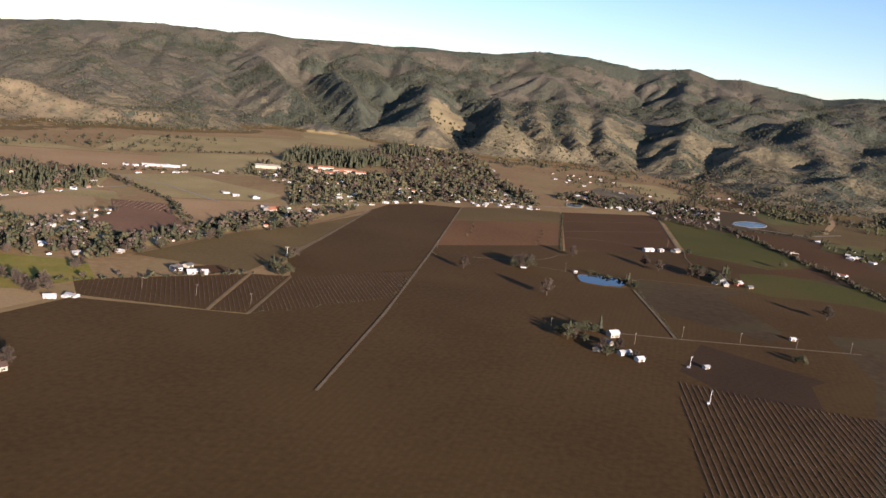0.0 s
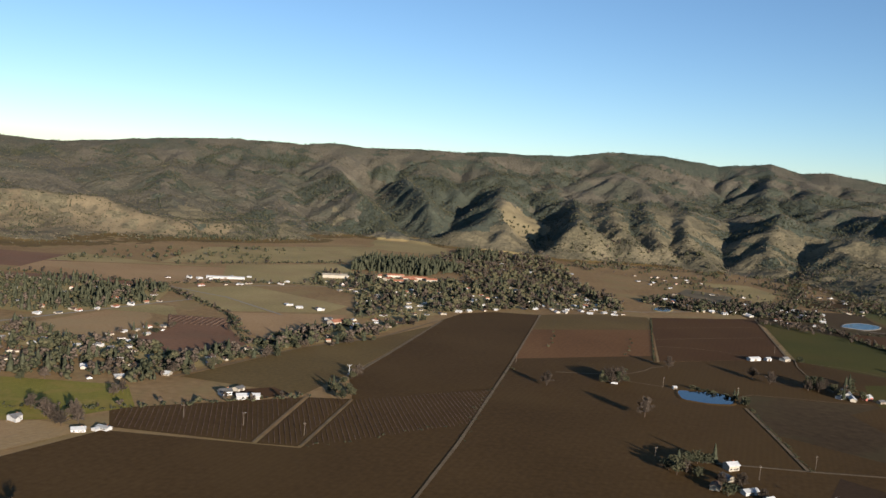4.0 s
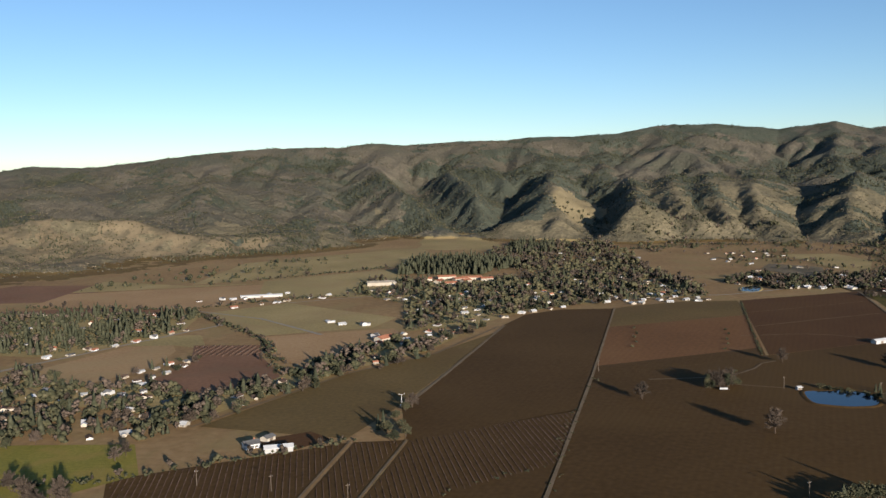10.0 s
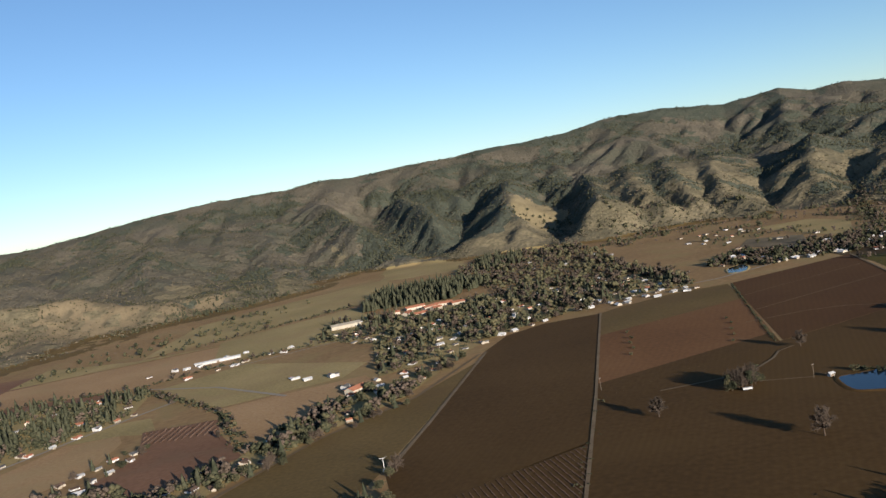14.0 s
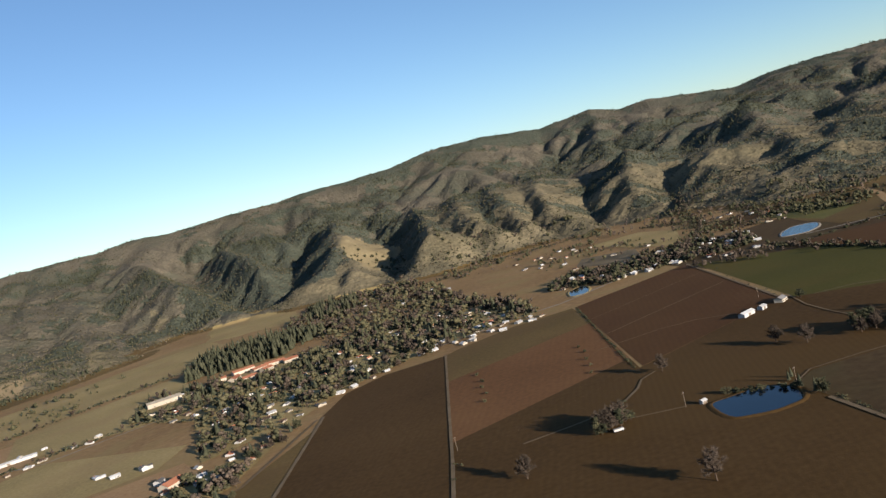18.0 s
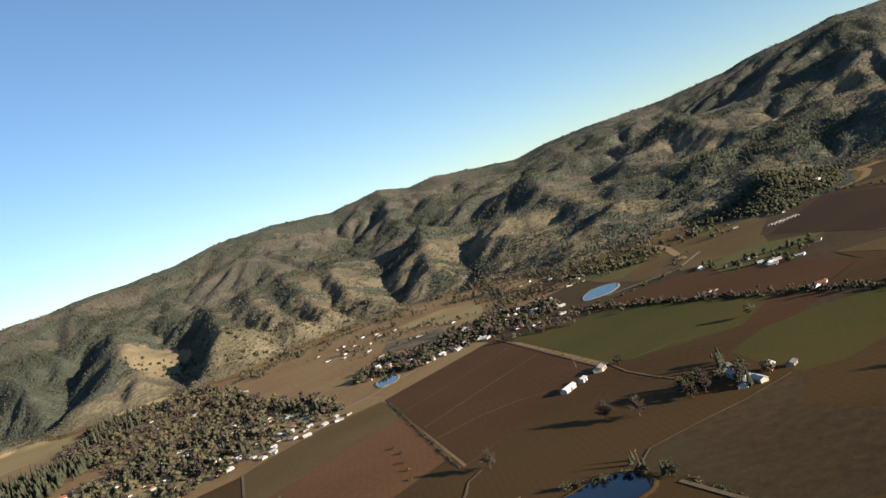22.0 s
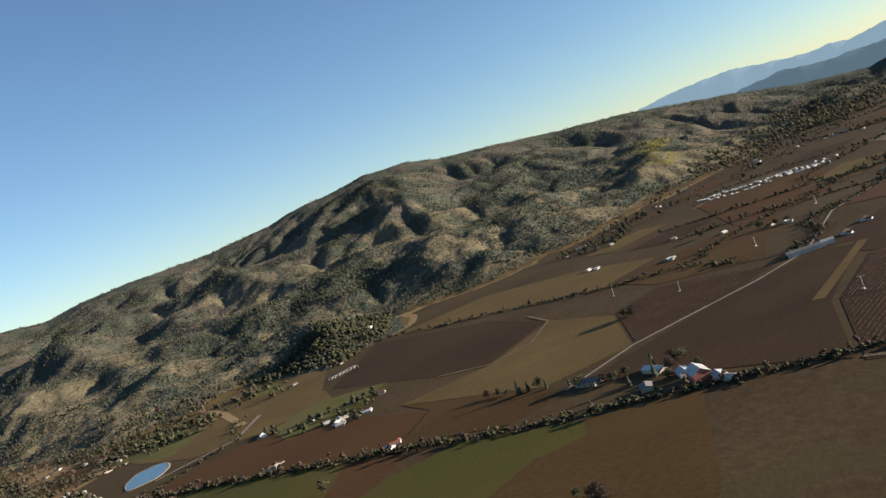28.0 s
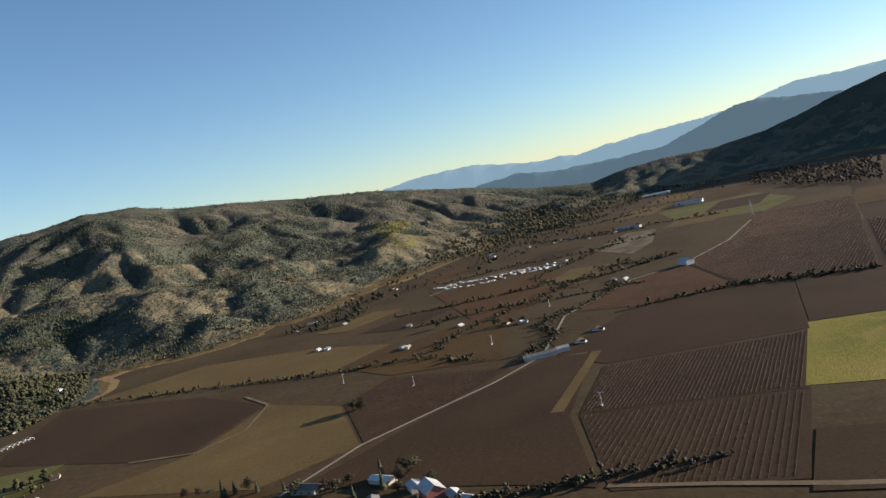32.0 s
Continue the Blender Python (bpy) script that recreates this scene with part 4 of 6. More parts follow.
TREE_KINDS = {
    "oak": ("oak_tree", "evergreen oak with a dark rounded uneven crown", "tree"),
    "bare": ("bare_tree", "leafless winter tree with a brown twiggy crown", "tree"),
    "conifer": ("conifer_tree", "tall dark green conifer with drooping tiers", "tree"),
    "poplar": ("poplar_tree", "tall narrow grey-green poplar in a windbreak", "tree"),
    "bush": ("bush", "low dark rounded bush", "bush"),
}
TREES = {}
for kind, (nm, lab, cat) in TREE_KINDS.items():
    TREES[kind] = []
    for k in range(3):
        e = empty(nm, lab, cat, "trees in the valley")
        if kind == "oak":
            part("trunk", mesh_of("trunk", *limbs(k, 11, 5, 6, 0.4), BARK), e)
            part("crown", mesh_of("crown", *leafy_crown(10 + k, 190, 11.5, 5.2, 0.25, 0.95), LEAF_OAK), e)
        elif kind == "bare":
            part("trunk", mesh_of("trunk", *limbs(20 + k, 14, 5.5, 7, 0.42), BARK), e)
            part("crown", mesh_of("crown", *bare_crown(30 + k, 15.5, 6.8, 28, 44, 0.24), TWIGS), e)
        elif kind == "conifer":
            part("trunk", mesh_of("trunk", *tube((0, 0, 0), (0, 0, 15), 0.4, 0.08, 6), BARK), e)
            part("crown", mesh_of("crown", *conifer_crown(40 + k, 18, 3.6, 11, 10), LEAF_DARK), e)
        elif kind == "poplar":
            part("trunk", mesh_of("trunk", *tube((0, 0, 0), (0, 0, 12), 0.35, 0.1, 6), BARK), e)
            part("crown", mesh_of("crown", *leafy_crown(50 + k, 190, 16, 2.7, 0.0, 0.9), LEAF_OAK), e)
        else:
            part("trunk", mesh_of("trunk", *limbs(60 + k, 3, 1.6, 4, 0.15), BARK), e)
            part("crown", mesh_of("crown", *leafy_crown(70 + k, 60, 3.6, 2.0, 0.05, 0.6), LEAF_OAK), e)
        TREES[kind].append(e)
USED = set()


def plant(kind, x, y, size=1.0, label=""):
    src = random.choice(TREES[kind])
    m = pose(x, y, height_at(x, y) - 0.1, 0, 0, random.uniform(0, 360))
    if src.name in USED:
        ob = copy_thing(src, m)
    else:
        USED.add(src.name)
        ob = src
        ob.matrix_basis = m
    ob.scale = (size * random.uniform(0.92, 1.08), size * random.uniform(0.92, 1.08), size * random.uniform(0.92, 1.1))
    if label:
        ob["label"] = label
    return ob


# single trees in the fields
for x, y, s in ((168, 745, 1.1), (243, 645, 1.3), (338, 872, 1.0), (430, 846, 1.1), (439, 818, 1.15), (559, 624, 1.15), (998, 736, 0.9)):
    plant("bare", x, y, s, "lone leafless tree standing in a ploughed field")
for x, y, s in ((234, 778, 0.95), (238, 781, 1.1), (243, 779, 1.0), (247, 783, 1.15), (251, 784, 1.05), (256, 786, 1.1), (260, 789, 0.95), (252, 778, 0.9)):
    plant("poplar" if s < 1.0 else "bare", x, y, s)
for x, y, s in ((236, 776, 0.7), (240, 784, 0.8), (245, 776, 0.75), (249, 788, 0.8), (254, 780, 0.75), (258, 783, 0.7), (263, 785, 0.6)):
    plant("bare" if s > 0.72 else "oak", x, y, s, "shaggy tree in a clump beside a farm track")
for x, y, s in ((541, 957, 0.75), (545, 962, 0.55), (661, 903, 0.9), (366, 708, 0.6), (369, 716, 0.7), (580, 646, 0.5), (712, 678, 0.7)):
    plant("oak", x, y, s)
for x, y, s in ((365, 716, 0.55), (366, 733, 0.6), (371, 752, 0.5), (377, 757, 0.45)):
    plant("conifer", x, y, s)
for k in range(14):
    f = k / 13
    plant("bush", 330 + 36 * f + random.uniform(-2, 2), 774 - 38 * f + random.uniform(-2, 2), random.uniform(0.7, 1.3))
# windbreak at the southern farm
for x, y in ((219, 498), (224, 503), (229, 507), (235, 511), (241, 515), (248, 517), (255, 518), (262, 519)):
    plant("conifer" if random.random() < 0.6 else "oak", x, y, random.uniform(0.75, 1.05))
for x, y in ((222, 488), (231, 494), (238, 486), (249, 470), (262, 465), (246, 448), (270, 445)):
    plant("bare" if random.random() < 0.5 else "oak", x, y, random.uniform(0.6, 0.9))
# round the white farm
for x, y in ((477, 806), (482, 802), (485, 795), (486, 812), (492, 806), (481, 816), (474, 798), (496, 816)):
    plant("poplar" if random.random() < 0.4 else "bare", x, y, random.uniform(0.8, 1.1))
for x, y, s in ((506, 779, 0.85), (499, 812, 0.9), (490, 800, 1.0)):
    plant("bare", x, y, s, "tall leafless tree before a long white barn")
for x, y in ((544, 836), (538, 828), (530, 822), (500, 774), (496, 762), (520, 792), (519, 764), (503, 798)):
    plant("oak" if random.random() < 0.6 else "conifer", x, y, random.uniform(0.6, 0.95))
for x, y in ((429, 462), (433, 455), (438, 466)):
    plant("oak", x, y, 0.6)
for x, y in ((-241, 519), (-238, 537), (-255, 534), (-247, 526), (-262, 541), (-232, 530), (-232, 612), (-228, 622), (-280, 560), (-203, 345), (-212, 340)):
    plant("bare", x, y, random.uniform(0.75, 1.15))
for x, y in ((-38, 640), (-34, 675), (-49, 684), (-33, 722), (-40, 700), (-45, 660), (-30, 655), (-52, 672), (-28, 735)):
    plant(random.choice(["conifer", "bare", "oak"]), x, y, random.uniform(0.6, 0.95))
# round the orange-roofed barn and along its lane
for x, y in ((773, 617), (806, 638), (803, 645), (797, 683), (789, 700), (817, 804), (809, 788), (812, 780), (800, 660), (780, 640), (770, 650), (760, 668), (792, 722), (800, 735), (808, 760), (815, 770), (820, 815), (822, 828), (785, 690), (765, 638)):
    plant(random.choice(["oak", "oak", "bare", "conifer"]), x, y, random.uniform(0.5, 0.9))
for x, y in ((1006, 739), (1003, 746), (1301, 614), (1302, 629), (1386, 743), (1309, 649)):
    plant("oak", x, y, random.uniform(0.6, 0.9))
for k, (x, y) in enumerate(((234, 1069), (229, 1036), (221, 1013), (217, 986), (207, 960), (339, 1047), (334, 1020), (322, 991), (314, 963), (303, 938))):
    plant("bush", x, y, 0.75)
# trees along the edge of the suburb and the village
EDGE = [[(-430, 905), (-300, 735), (-205, 685)], [(-205, 685), (-95, 858), (-12, 942)], [(-30, 985), (-10, 1010), (60, 1095)], [(110, 1210), (215, 1265), (300, 1300)], [(-330, 655), (-240, 690)]]
for line in EDGE:
    for (ax, ay), (bx, by) in zip(line, line[1:]):
        n = int(math.hypot(bx - ax, by - ay) / 9)
        for k in range(n):
            f = (k + random.random()) / n
            plant(random.choice(["bare", "bare", "oak", "oak", "conifer"]), ax + (bx - ax) * f + random.gauss(0, 7), ay + (by - ay) * f + random.gauss(0, 7), random.uniform(0.45, 0.85))


# ---- many trees that nobody could count ----
def low_variants(kind):
    out = []
    for k in range(5):
        rng = random.Random(200 + k)
        if kind == "oak":
            v, f = joined(leafy_crown(100 + k, 12, 8.6, 3.0, 0.18, 2.9, 0.16), tube((0, 0, -1), (0, 0, 4), 0.35, 0.2, 4))
        elif kind == "bare":
            v, f = joined(leafy_crown(120 + k, 14, 10.0, 3.0, 0.22, 2.0, 0.25), tube((0, 0, -1), (0, 0, 4), 0.35, 0.2, 4))
        elif kind == "conifer":
            v, f = joined(conifer_crown(140 + k, 14, 3.5, 5, 7), tube((0, 0, -1), (0, 0, 3), 0.35, 0.3, 4))
        elif kind == "fir":
            v, f = conifer_crown(150 + k, 10, 2.9, 3, 5)
            f = [q for q in f if len(q) == 3]
        elif kind == "knob":
            v, f = joined(*[clump(rng, (rng.gauss(0, 1.7), rng.gauss(0, 1.7), rng.uniform(1.5, 4.0)), rng.uniform(1.7, 2.9), 0.25) for _ in range(2)])
        else:
            v, f = joined(*[clump(rng, (rng.gauss(0, 1), rng.gauss(0, 1), rng.uniform(0.4, 1.7)), rng.uniform(0.8, 1.3)) for _ in range(5)])
        tri = []
        for q in f:
            tri += [(q[0], q[i], q[i + 1]) for i in range(1, len(q) - 1)]
        out.append((np.array(v), np.array(tri)))
    return out


LOW = {k: low_variants(k) for k in ("oak", "bare", "conifer", "shrub", "knob", "fir")}
FOLIAGE = {"oak": LEAF_OAK, "bare": TWIGS, "conifer": LEAF_DARK, "shrub": LEAF_OAK, "knob": BRUSH, "fir": LEAF_DARK}


def mass(name, kind, spots, label, category, sizes=(0.6, 1.2), mat=None):
    """spots: array of x, y. One mesh of many separate plants on the ground."""
    spots = np.asarray(spots, float)
    if not len(spots):
        return None
    rng = np.random.RandomState(len(spots) + len(name))
    z = relief(spots[:, 0], spots[:, 1]) - 0.2
    vs, fs, k = [], [], 0
    for (x, y), h in zip(spots, z):
        v, f = LOW[kind][rng.randint(5)]
        a, s = rng.uniform(0, 6.283), sizes[0] + (sizes[1] - sizes[0]) * rng.rand() ** 1.7 * 1.25
        c, d = math.cos(a) * s, math.sin(a) * s
        w = np.empty_like(v)
        w[:, 0], w[:, 1], w[:, 2] = v[:, 0] * c - v[:, 1] * d + x, v[:, 0] * d + v[:, 1] * c + y, v[:, 2] * s * rng.uniform(0.85, 1.2) + h
        vs.append(w)
        fs.append(f + k)
        k += len(v)
    co, tri = np.concatenate(vs), np.concatenate(fs)
    me = bpy.data.meshes.new(name)
    me.vertices.add(len(co))
    me.vertices.foreach_set("co", co.ravel())
    me.loops.add(tri.size)
    me.loops.foreach_set("vertex_index", tri.ravel().astype(np.int32))
    me.polygons.add(len(tri))
    me.polygons.foreach_set("loop_start", (np.arange(len(tri)) * 3).astype(np.int32))
    if kind not in ("conifer", "fir"):
        me.polygons.foreach_set("use_smooth", np.ones(len(tri), bool))
    me.materials.append(mat or FOLIAGE[kind])
    me.update(calc_edges=True)
    return tagged(new(name, me), label, category, kind="stuff")


CLEAR = [(25, 1535, 58), (-109, 1492, 38), (840, 1850, 90), (800, 1700, 62), (745, 1580, 45), (640, 1580, 55), (655, 1690, 40), (490, 1740, 85), (520, 1890, 80), (570, 2030, 60), (460, 1590, 35), (486, 1386, 46), (830, 1332, 62), (335, 735, 45), (470, 1320, 28)]
VILLAGE = [(-47, 1075), (50, 1125), (110, 1205), (250, 1300), (400, 1320), (430, 1440), (330, 1600), (200, 1600), (-140, 1560), (-150, 1430), (-60, 1300)]
BACK = [(150, 1580), (420, 1440), (400, 1700), (440, 2010), (420, 2300), (180, 2330), (110, 2050)]
GROVE = [(-87, 1664), (-65, 1900), (107, 1910), (165, 1800), (75, 1640)]
SUBURB = [(-440, 900), (-430, 800), (-290, 745), (-205, 705), (-100, 870), (-20, 955), (40, 1090), (-60, 1015), (-150, 890), (-165, 840), (-222, 778), (-290, 832), (-345, 822), (-395, 845)]
SUBURB_LOW = [(-470, 880), (-290, 730), (-205, 680), (-235, 655), (-340, 660), (-560, 700)]
NORTHWEST = [(-640, 1020), (-420, 965), (-335, 1100), (-350, 1240), (-640, 1270)]
EASTSIDE = [(470, 1330), (560, 1380), (700, 1340), (780, 1345), (820, 1480), (720, 1570), (600, 1600), (480, 1490)]
EAST_END = [(1790, 845), (1890, 840), (1900, 590), (1820, 590)]
PLOTS = {}


def plots_in(key, poly, n, seed):
    """House plots chosen before the trees, so that trees leave them open."""
    rng = random.Random(seed)
    xs, ys = [p[0] for p in poly], [p[1] for p in poly]
    got, tries = [], 0
    while len(got) < n and tries < 6000:
        tries += 1
        x, y = rng.uniform(min(xs), max(xs)), rng.uniform(min(ys), max(ys))
        if inside(poly, x, y) and all(math.hypot(x - a, y - b) > r for a, b, r in CLEAR):
            got.append((x, y))
            CLEAR.append((x, y - 6, 15.5))
    PLOTS[key] = got


ROW_A = [(-318, 863), (-309, 884), (-298, 897), (-291, 918), (-274, 930), (-288, 857), (-280, 876), (-272, 908), (-299, 845)]
ROW_B = [(-369, 809), (-343, 804), (-330, 795), (-322, 825), (-307, 797), (-292, 787), (-277, 800), (-307, 773), (-340, 775), (-267, 741), (-249, 722), (-222, 768), (-206, 775)]
for x, y in ROW_A + ROW_B:
    CLEAR.append((x, y - 4, 10))
plots_in("village", VILLAGE, 84, 1)
plots_in("village_edge", [(-80, 990), (0, 990), (60, 1130), (30, 1200), (-60, 1120)], 16, 2)
plots_in("suburb", SUBURB, 24, 3)
plots_in("suburb_low", SUBURB_LOW, 14, 4)
plots_in("northwest", NORTHWEST, 24, 5)
plots_in("eastside", EASTSIDE, 28, 6)
plots_in("northern_farms", [(-340, 1265), (-230, 1345), (-130, 1390), (-190, 1460), (-400, 1390)], 14, 7)
plots_in("back", BACK, 20, 8)
plots_in("hill_foot", [(560, 1700), (760, 1560), (1000, 1400), (1100, 1700), (800, 1950), (560, 2000)], 30, 12)


def scatter(poly, n, seed, clump_size=60, keep=0.35):
    """n places inside poly, gathered in drifts."""
    rng = np.random.RandomState(seed)
    p = np.array(poly, float)
    lo, hi = p.min(0), p.max(0)
    got, count = [], 0
    while count < n:
        q = lo + rng.rand(max(4 * n, 60), 2) * (hi - lo)
        q = q[inside_many(poly, q[:, 0], q[:, 1])]
        d = layered(q[:, 0] / clump_size, q[:, 1] / clump_size, 3, seed)
        q = q[d + 0.35 * rng.rand(len(d)) > keep + 0.1]
        for cx, cy, cr in CLEAR:
            q = q[np.hypot(q[:, 0] - cx, q[:, 1] - cy) > cr]
        got.append(q)
        count += len(q)
    return np.concatenate(got)[:n]


def along(line, step, spread, seed):
    rng = np.random.RandomState(seed)
    out = []
    for (ax, ay), (bx, by) in zip(line, line[1:]):
        n = max(1, int(math.hypot(bx - ax, by - ay) / step))
        f = (np.arange(n) + rng.rand(n)) / n
        out.append(np.stack([ax + (bx - ax) * f + rng.randn(n) * spread, ay + (by - ay) * f + rng.randn(n) * spread], -1))
    return np.concatenate(out)


mass("village_trees", "oak", scatter(VILLAGE, 620, 1, 34, 0.45), "dense dark oaks between the village houses", "trees", (0.35, 1.15))
mass("village_trees", "bare", scatter(VILLAGE, 480, 2, 26, 0.45), "brown leafless trees between the village houses", "trees", (0.4, 1.2))
mass("village_conifers", "conifer", scatter(VILLAGE, 190, 3, 38, 0.47), "dark conifers between the village houses", "trees", (0.5, 1.25))
mass("garden_shrubs", "shrub", np.concatenate([scatter(VILLAGE, 900, 101, 20, 0.42), scatter(SUBURB, 420, 102, 20, 0.42), scatter(EASTSIDE, 420, 103, 20, 0.42), scatter(NORTHWEST, 420, 104, 20, 0.42)]), "low garden shrubs and hedges between houses", "shrubs", (0.8, 2.2))
mass("conifer_grove", "conifer", np.concatenate([scatter(GROVE, 640, 4, keep=0.2), scatter([(138, 2008), (248, 1974), (300, 2280), (182, 2300)], 200, 5)]), "grove of tall dark conifers behind the village", "trees", (0.8, 1.55))
mass("woodland", "oak", scatter(BACK, 860, 6, 50, 0.48), "oak woodland between village and hills", "trees", (0.4, 1.2))
mass("woodland", "bare", scatter(BACK, 560, 7, 50, 0.46), "leafless woodland between village and hills", "trees", (0.4, 1.2))
mass("suburb_trees", "bare", np.concatenate([scatter(SUBURB, 280, 8, 35, 0.45), scatter(SUBURB_LOW, 180, 9), scatter(NORTHWEST, 180, 10)]), "brown leafless trees among suburban houses", "trees", (0.35, 1.05))
mass("suburb_trees", "oak", np.concatenate([scatter(SUBURB, 320, 11, 30, 0.47), scatter(SUBURB_LOW, 260, 12), scatter(NORTHWEST, 380, 13, 40, 0.47)]), "dark oaks among suburban houses", "trees", (0.3, 1.05))
mass("suburb_conifers", "conifer", np.concatenate([scatter(SUBURB_LOW, 70, 14), scatter(SUBURB, 40, 114), scatter(NORTHWEST, 440, 15, 40, 0.42)]), "dark conifers among suburban houses", "trees", (0.45, 1.2))
mass("settlement_trees", "oak", np.concatenate([scatter(EASTSIDE, 340, 16, 40, 0.42), scatter([(860, 1000), (960, 1050), (900, 1200), (840, 1100)], 40, 17), scatter([(1340, 1380), (1460, 1400), (1420, 1560), (1330, 1500)], 130, 18)]), "dark oaks among scattered houses", "trees", (0.4, 1.0))
mass("settlement_trees", "bare", np.concatenate([scatter(EASTSIDE, 320, 19, 40, 0.42), scatter([(620, 1290), (735, 1100), (760, 1150), (690, 1340)], 50, 20)]), "leafless trees among scattered houses", "trees", (0.5, 1.0))

mass("valley_edge_oaks", "oak", np.concatenate([scatter([(440, 1760), (560, 1700), (760, 1560), (900, 1500), (1000, 1380), (1130, 1330), (1320, 1560), (1150, 1950), (900, 2350), (520, 2420)], 620, 21, 70, 0.68), scatter([(860, 1500), (1000, 1400), (1100, 1450), (1000, 1620)], 120, 22), scatter([(-640, 1500), (-300, 1600), (-200, 2050), (-560, 1850)], 110, 23, 60, 0.5)]), "dark oaks along the edge of the valley", "trees", (0.3, 0.95))
mass("valley_edge_scrub", "bare", scatter([(440, 1760), (560, 1700), (760, 1560), (900, 1500), (1000, 1380), (1130, 1330), (1320, 1560), (1150, 1950), (900, 2350), (520, 2420)], 380, 24, 70, 0.66), "leafless trees along the edge of the valley", "trees", (0.3, 0.9))
mass("golden_knoll_oaks", "oak", scatter([(300, 2700), (430, 2720), (520, 2640), (430, 2470), (385, 2560)], 34, 26, 40, 0.4), "few dark oaks dotted over a dry grass knoll", "trees", (0.6, 1.1))
mass("upper_valley_trees", "oak", np.concatenate([scatter([(1700, 1000), (2300, 1050), (3000, 950), (3500, 700), (3400, 250), (2900, 480), (2350, 640), (2000, 800)], 700, 27, 110, 0.58), scatter([(1560, 950), (1900, 960), (1950, 1060), (1640, 1100)], 130, 28, 60, 0.45)]), "dark trees scattered over the upper valley", "trees", (0.35, 0.9))
mass("upper_valley_trees", "bare", scatter([(1700, 1000), (2300, 1050), (3000, 950), (3500, 700), (3400, 150), (2700, 150), (2350, 540), (2000, 800)], 500, 29, 150, 0.5), "leafless trees scattered over the upper valley", "trees", (0.4, 0.85))
mass("wooded_spur_trees", "oak", scatter([(1200, 1290), (1390, 1320), (1640, 1480), (1590, 1640), (1260, 1540)], 1500, 25, 80, 0.2), "dense dark oaks on a low spur", "trees", (0.4, 1.0))

mass("upper_valley_woods", "bare", scatter([(3245, 67), (2692, -199), (2112, -37), (2344, 66), (2759, 124)], 520, 33, 90, 0.40), "brown leafless woods up the valley", "trees", (0.7, 1.3))
mass("upper_valley_woods", "oak", np.concatenate([scatter([(3349, 926), (3505, 818), (3141, 625), (2595, 612), (2919, 835)], 460, 34, 80, 0.42), scatter([(2300, 1000), (3000, 1000), (3500, 720), (3450, 300), (3100, 420), (2700, 720)], 500, 36, 60, 0.52)]), "dark oak woods up the valley", "trees", (0.6, 1.3))

CREEK = [(745, 1290), (736, 1103), (728, 892), (717, 764), (727, 603), (740, 430)]
HEDGES = [([(1335, 1310), (1256, 1019), (1204, 844), (1195, 724), (1120, 640)], 7, 6), ([(1080, 590), (1180, 560), (1260, 590), (1330, 560)], 5, 7),
          ([(1290, 560), (1440, 490), (1480, 500)], 7, 5), ([(1254, 480), (1273, 359), (1217, 210)], 6, 3), ([(1200, 724), (1300, 700), (1420, 640), (1560, 560), (1700, 470)], 8, 8)]
HEDGES += [([(1500, 560), (1700, 640), (1850, 560), (2050, 480)], 9, 8), ([(-310, 560), (-223, 573), (-71, 645)], 9, 3), ([(-380, 1280), (-225, 1062), (-165, 870)], 7, 6),
          ([(-640, 1330), (-380, 1285), (-250, 1370), (-120, 1400), (-60, 1500)], 8, 7), ([(-350, 1620), (-100, 1800), (40, 1980)], 9, 8), ([(1000, 1330), (890, 1230), (760, 1240)], 9, 6),
          ([(880, 1500), (930, 1750), (900, 1950)], 5, 14), ([(1000, 1400), (960, 1600), (1040, 1800)], 6, 12), ([(700, 1440), (851, 1632), (1034, 2005), (1162, 2263)], 4.5, 14), ([(993, 2042), (1093, 2042), (1245, 2158), (1340, 2089)], 5, 14), ([(430, 2080), (640, 2190), (800, 2140)], 6, 14), ([(860, 1745), (1000, 1640), (1150, 1560)], 5, 14)]
HEDGES += [([(1571, 857), (1570, 753), (1587, 634), (1565, 523), (1654, 393)], 5, 6), ([(1428, 787), (1454, 675), (1432, 566), (1429, 463)], 6, 6), ([(1657, 538), (1642, 400)], 6, 5), ([(1279, 358), (1237, 289), (1214, 215)], 5, 3),
          ([(2265, 605), (2218, 407), (2134, 274)], 6, 9), ([(2386, 700), (2299, 637), (2202, 499), (2175, 445)], 6, 10), ([(1900, 850), (1960, 700), (1930, 560), (1990, 420)], 7, 8), ([(2600, 760), (2560, 560), (2620, 400)], 7, 12)]
mass("creek_trees", "bare", np.concatenate([along(CREEK, 6.5, 5, 30)] + [along(l, s * 2.2, w, 31 + k) for k, (l, s, w) in enumerate(HEDGES) if s > 4]), "line of leafless trees along a creek and hedges", "trees", (0.3, 0.75))
mass("creek_trees", "oak", np.concatenate([along(CREEK, 11, 4, 50)] + [along(l, s * 2.4, w, 51 + k) for k, (l, s, w) in enumerate(HEDGES) if s > 4]), "line of dark oaks along a creek and hedges", "trees", (0.25, 0.65))
mass("hedgerow", "shrub", np.concatenate([along(CREEK, 1.7, 4, 70)] + [along(l, s * 0.5, w * 0.6, 71 + k) for k, (l, s, w) in enumerate(HEDGES)]), "low dark hedge shrubs between fields", "hedge", (0.5, 1.5))
mass("ditch_hedge", "shrub", along([(433, 1265), (331, 908)], 1.7, 0.35, 95), "thin dark hedge along a ditch between fields", "hedge", (0.35, 0.75))
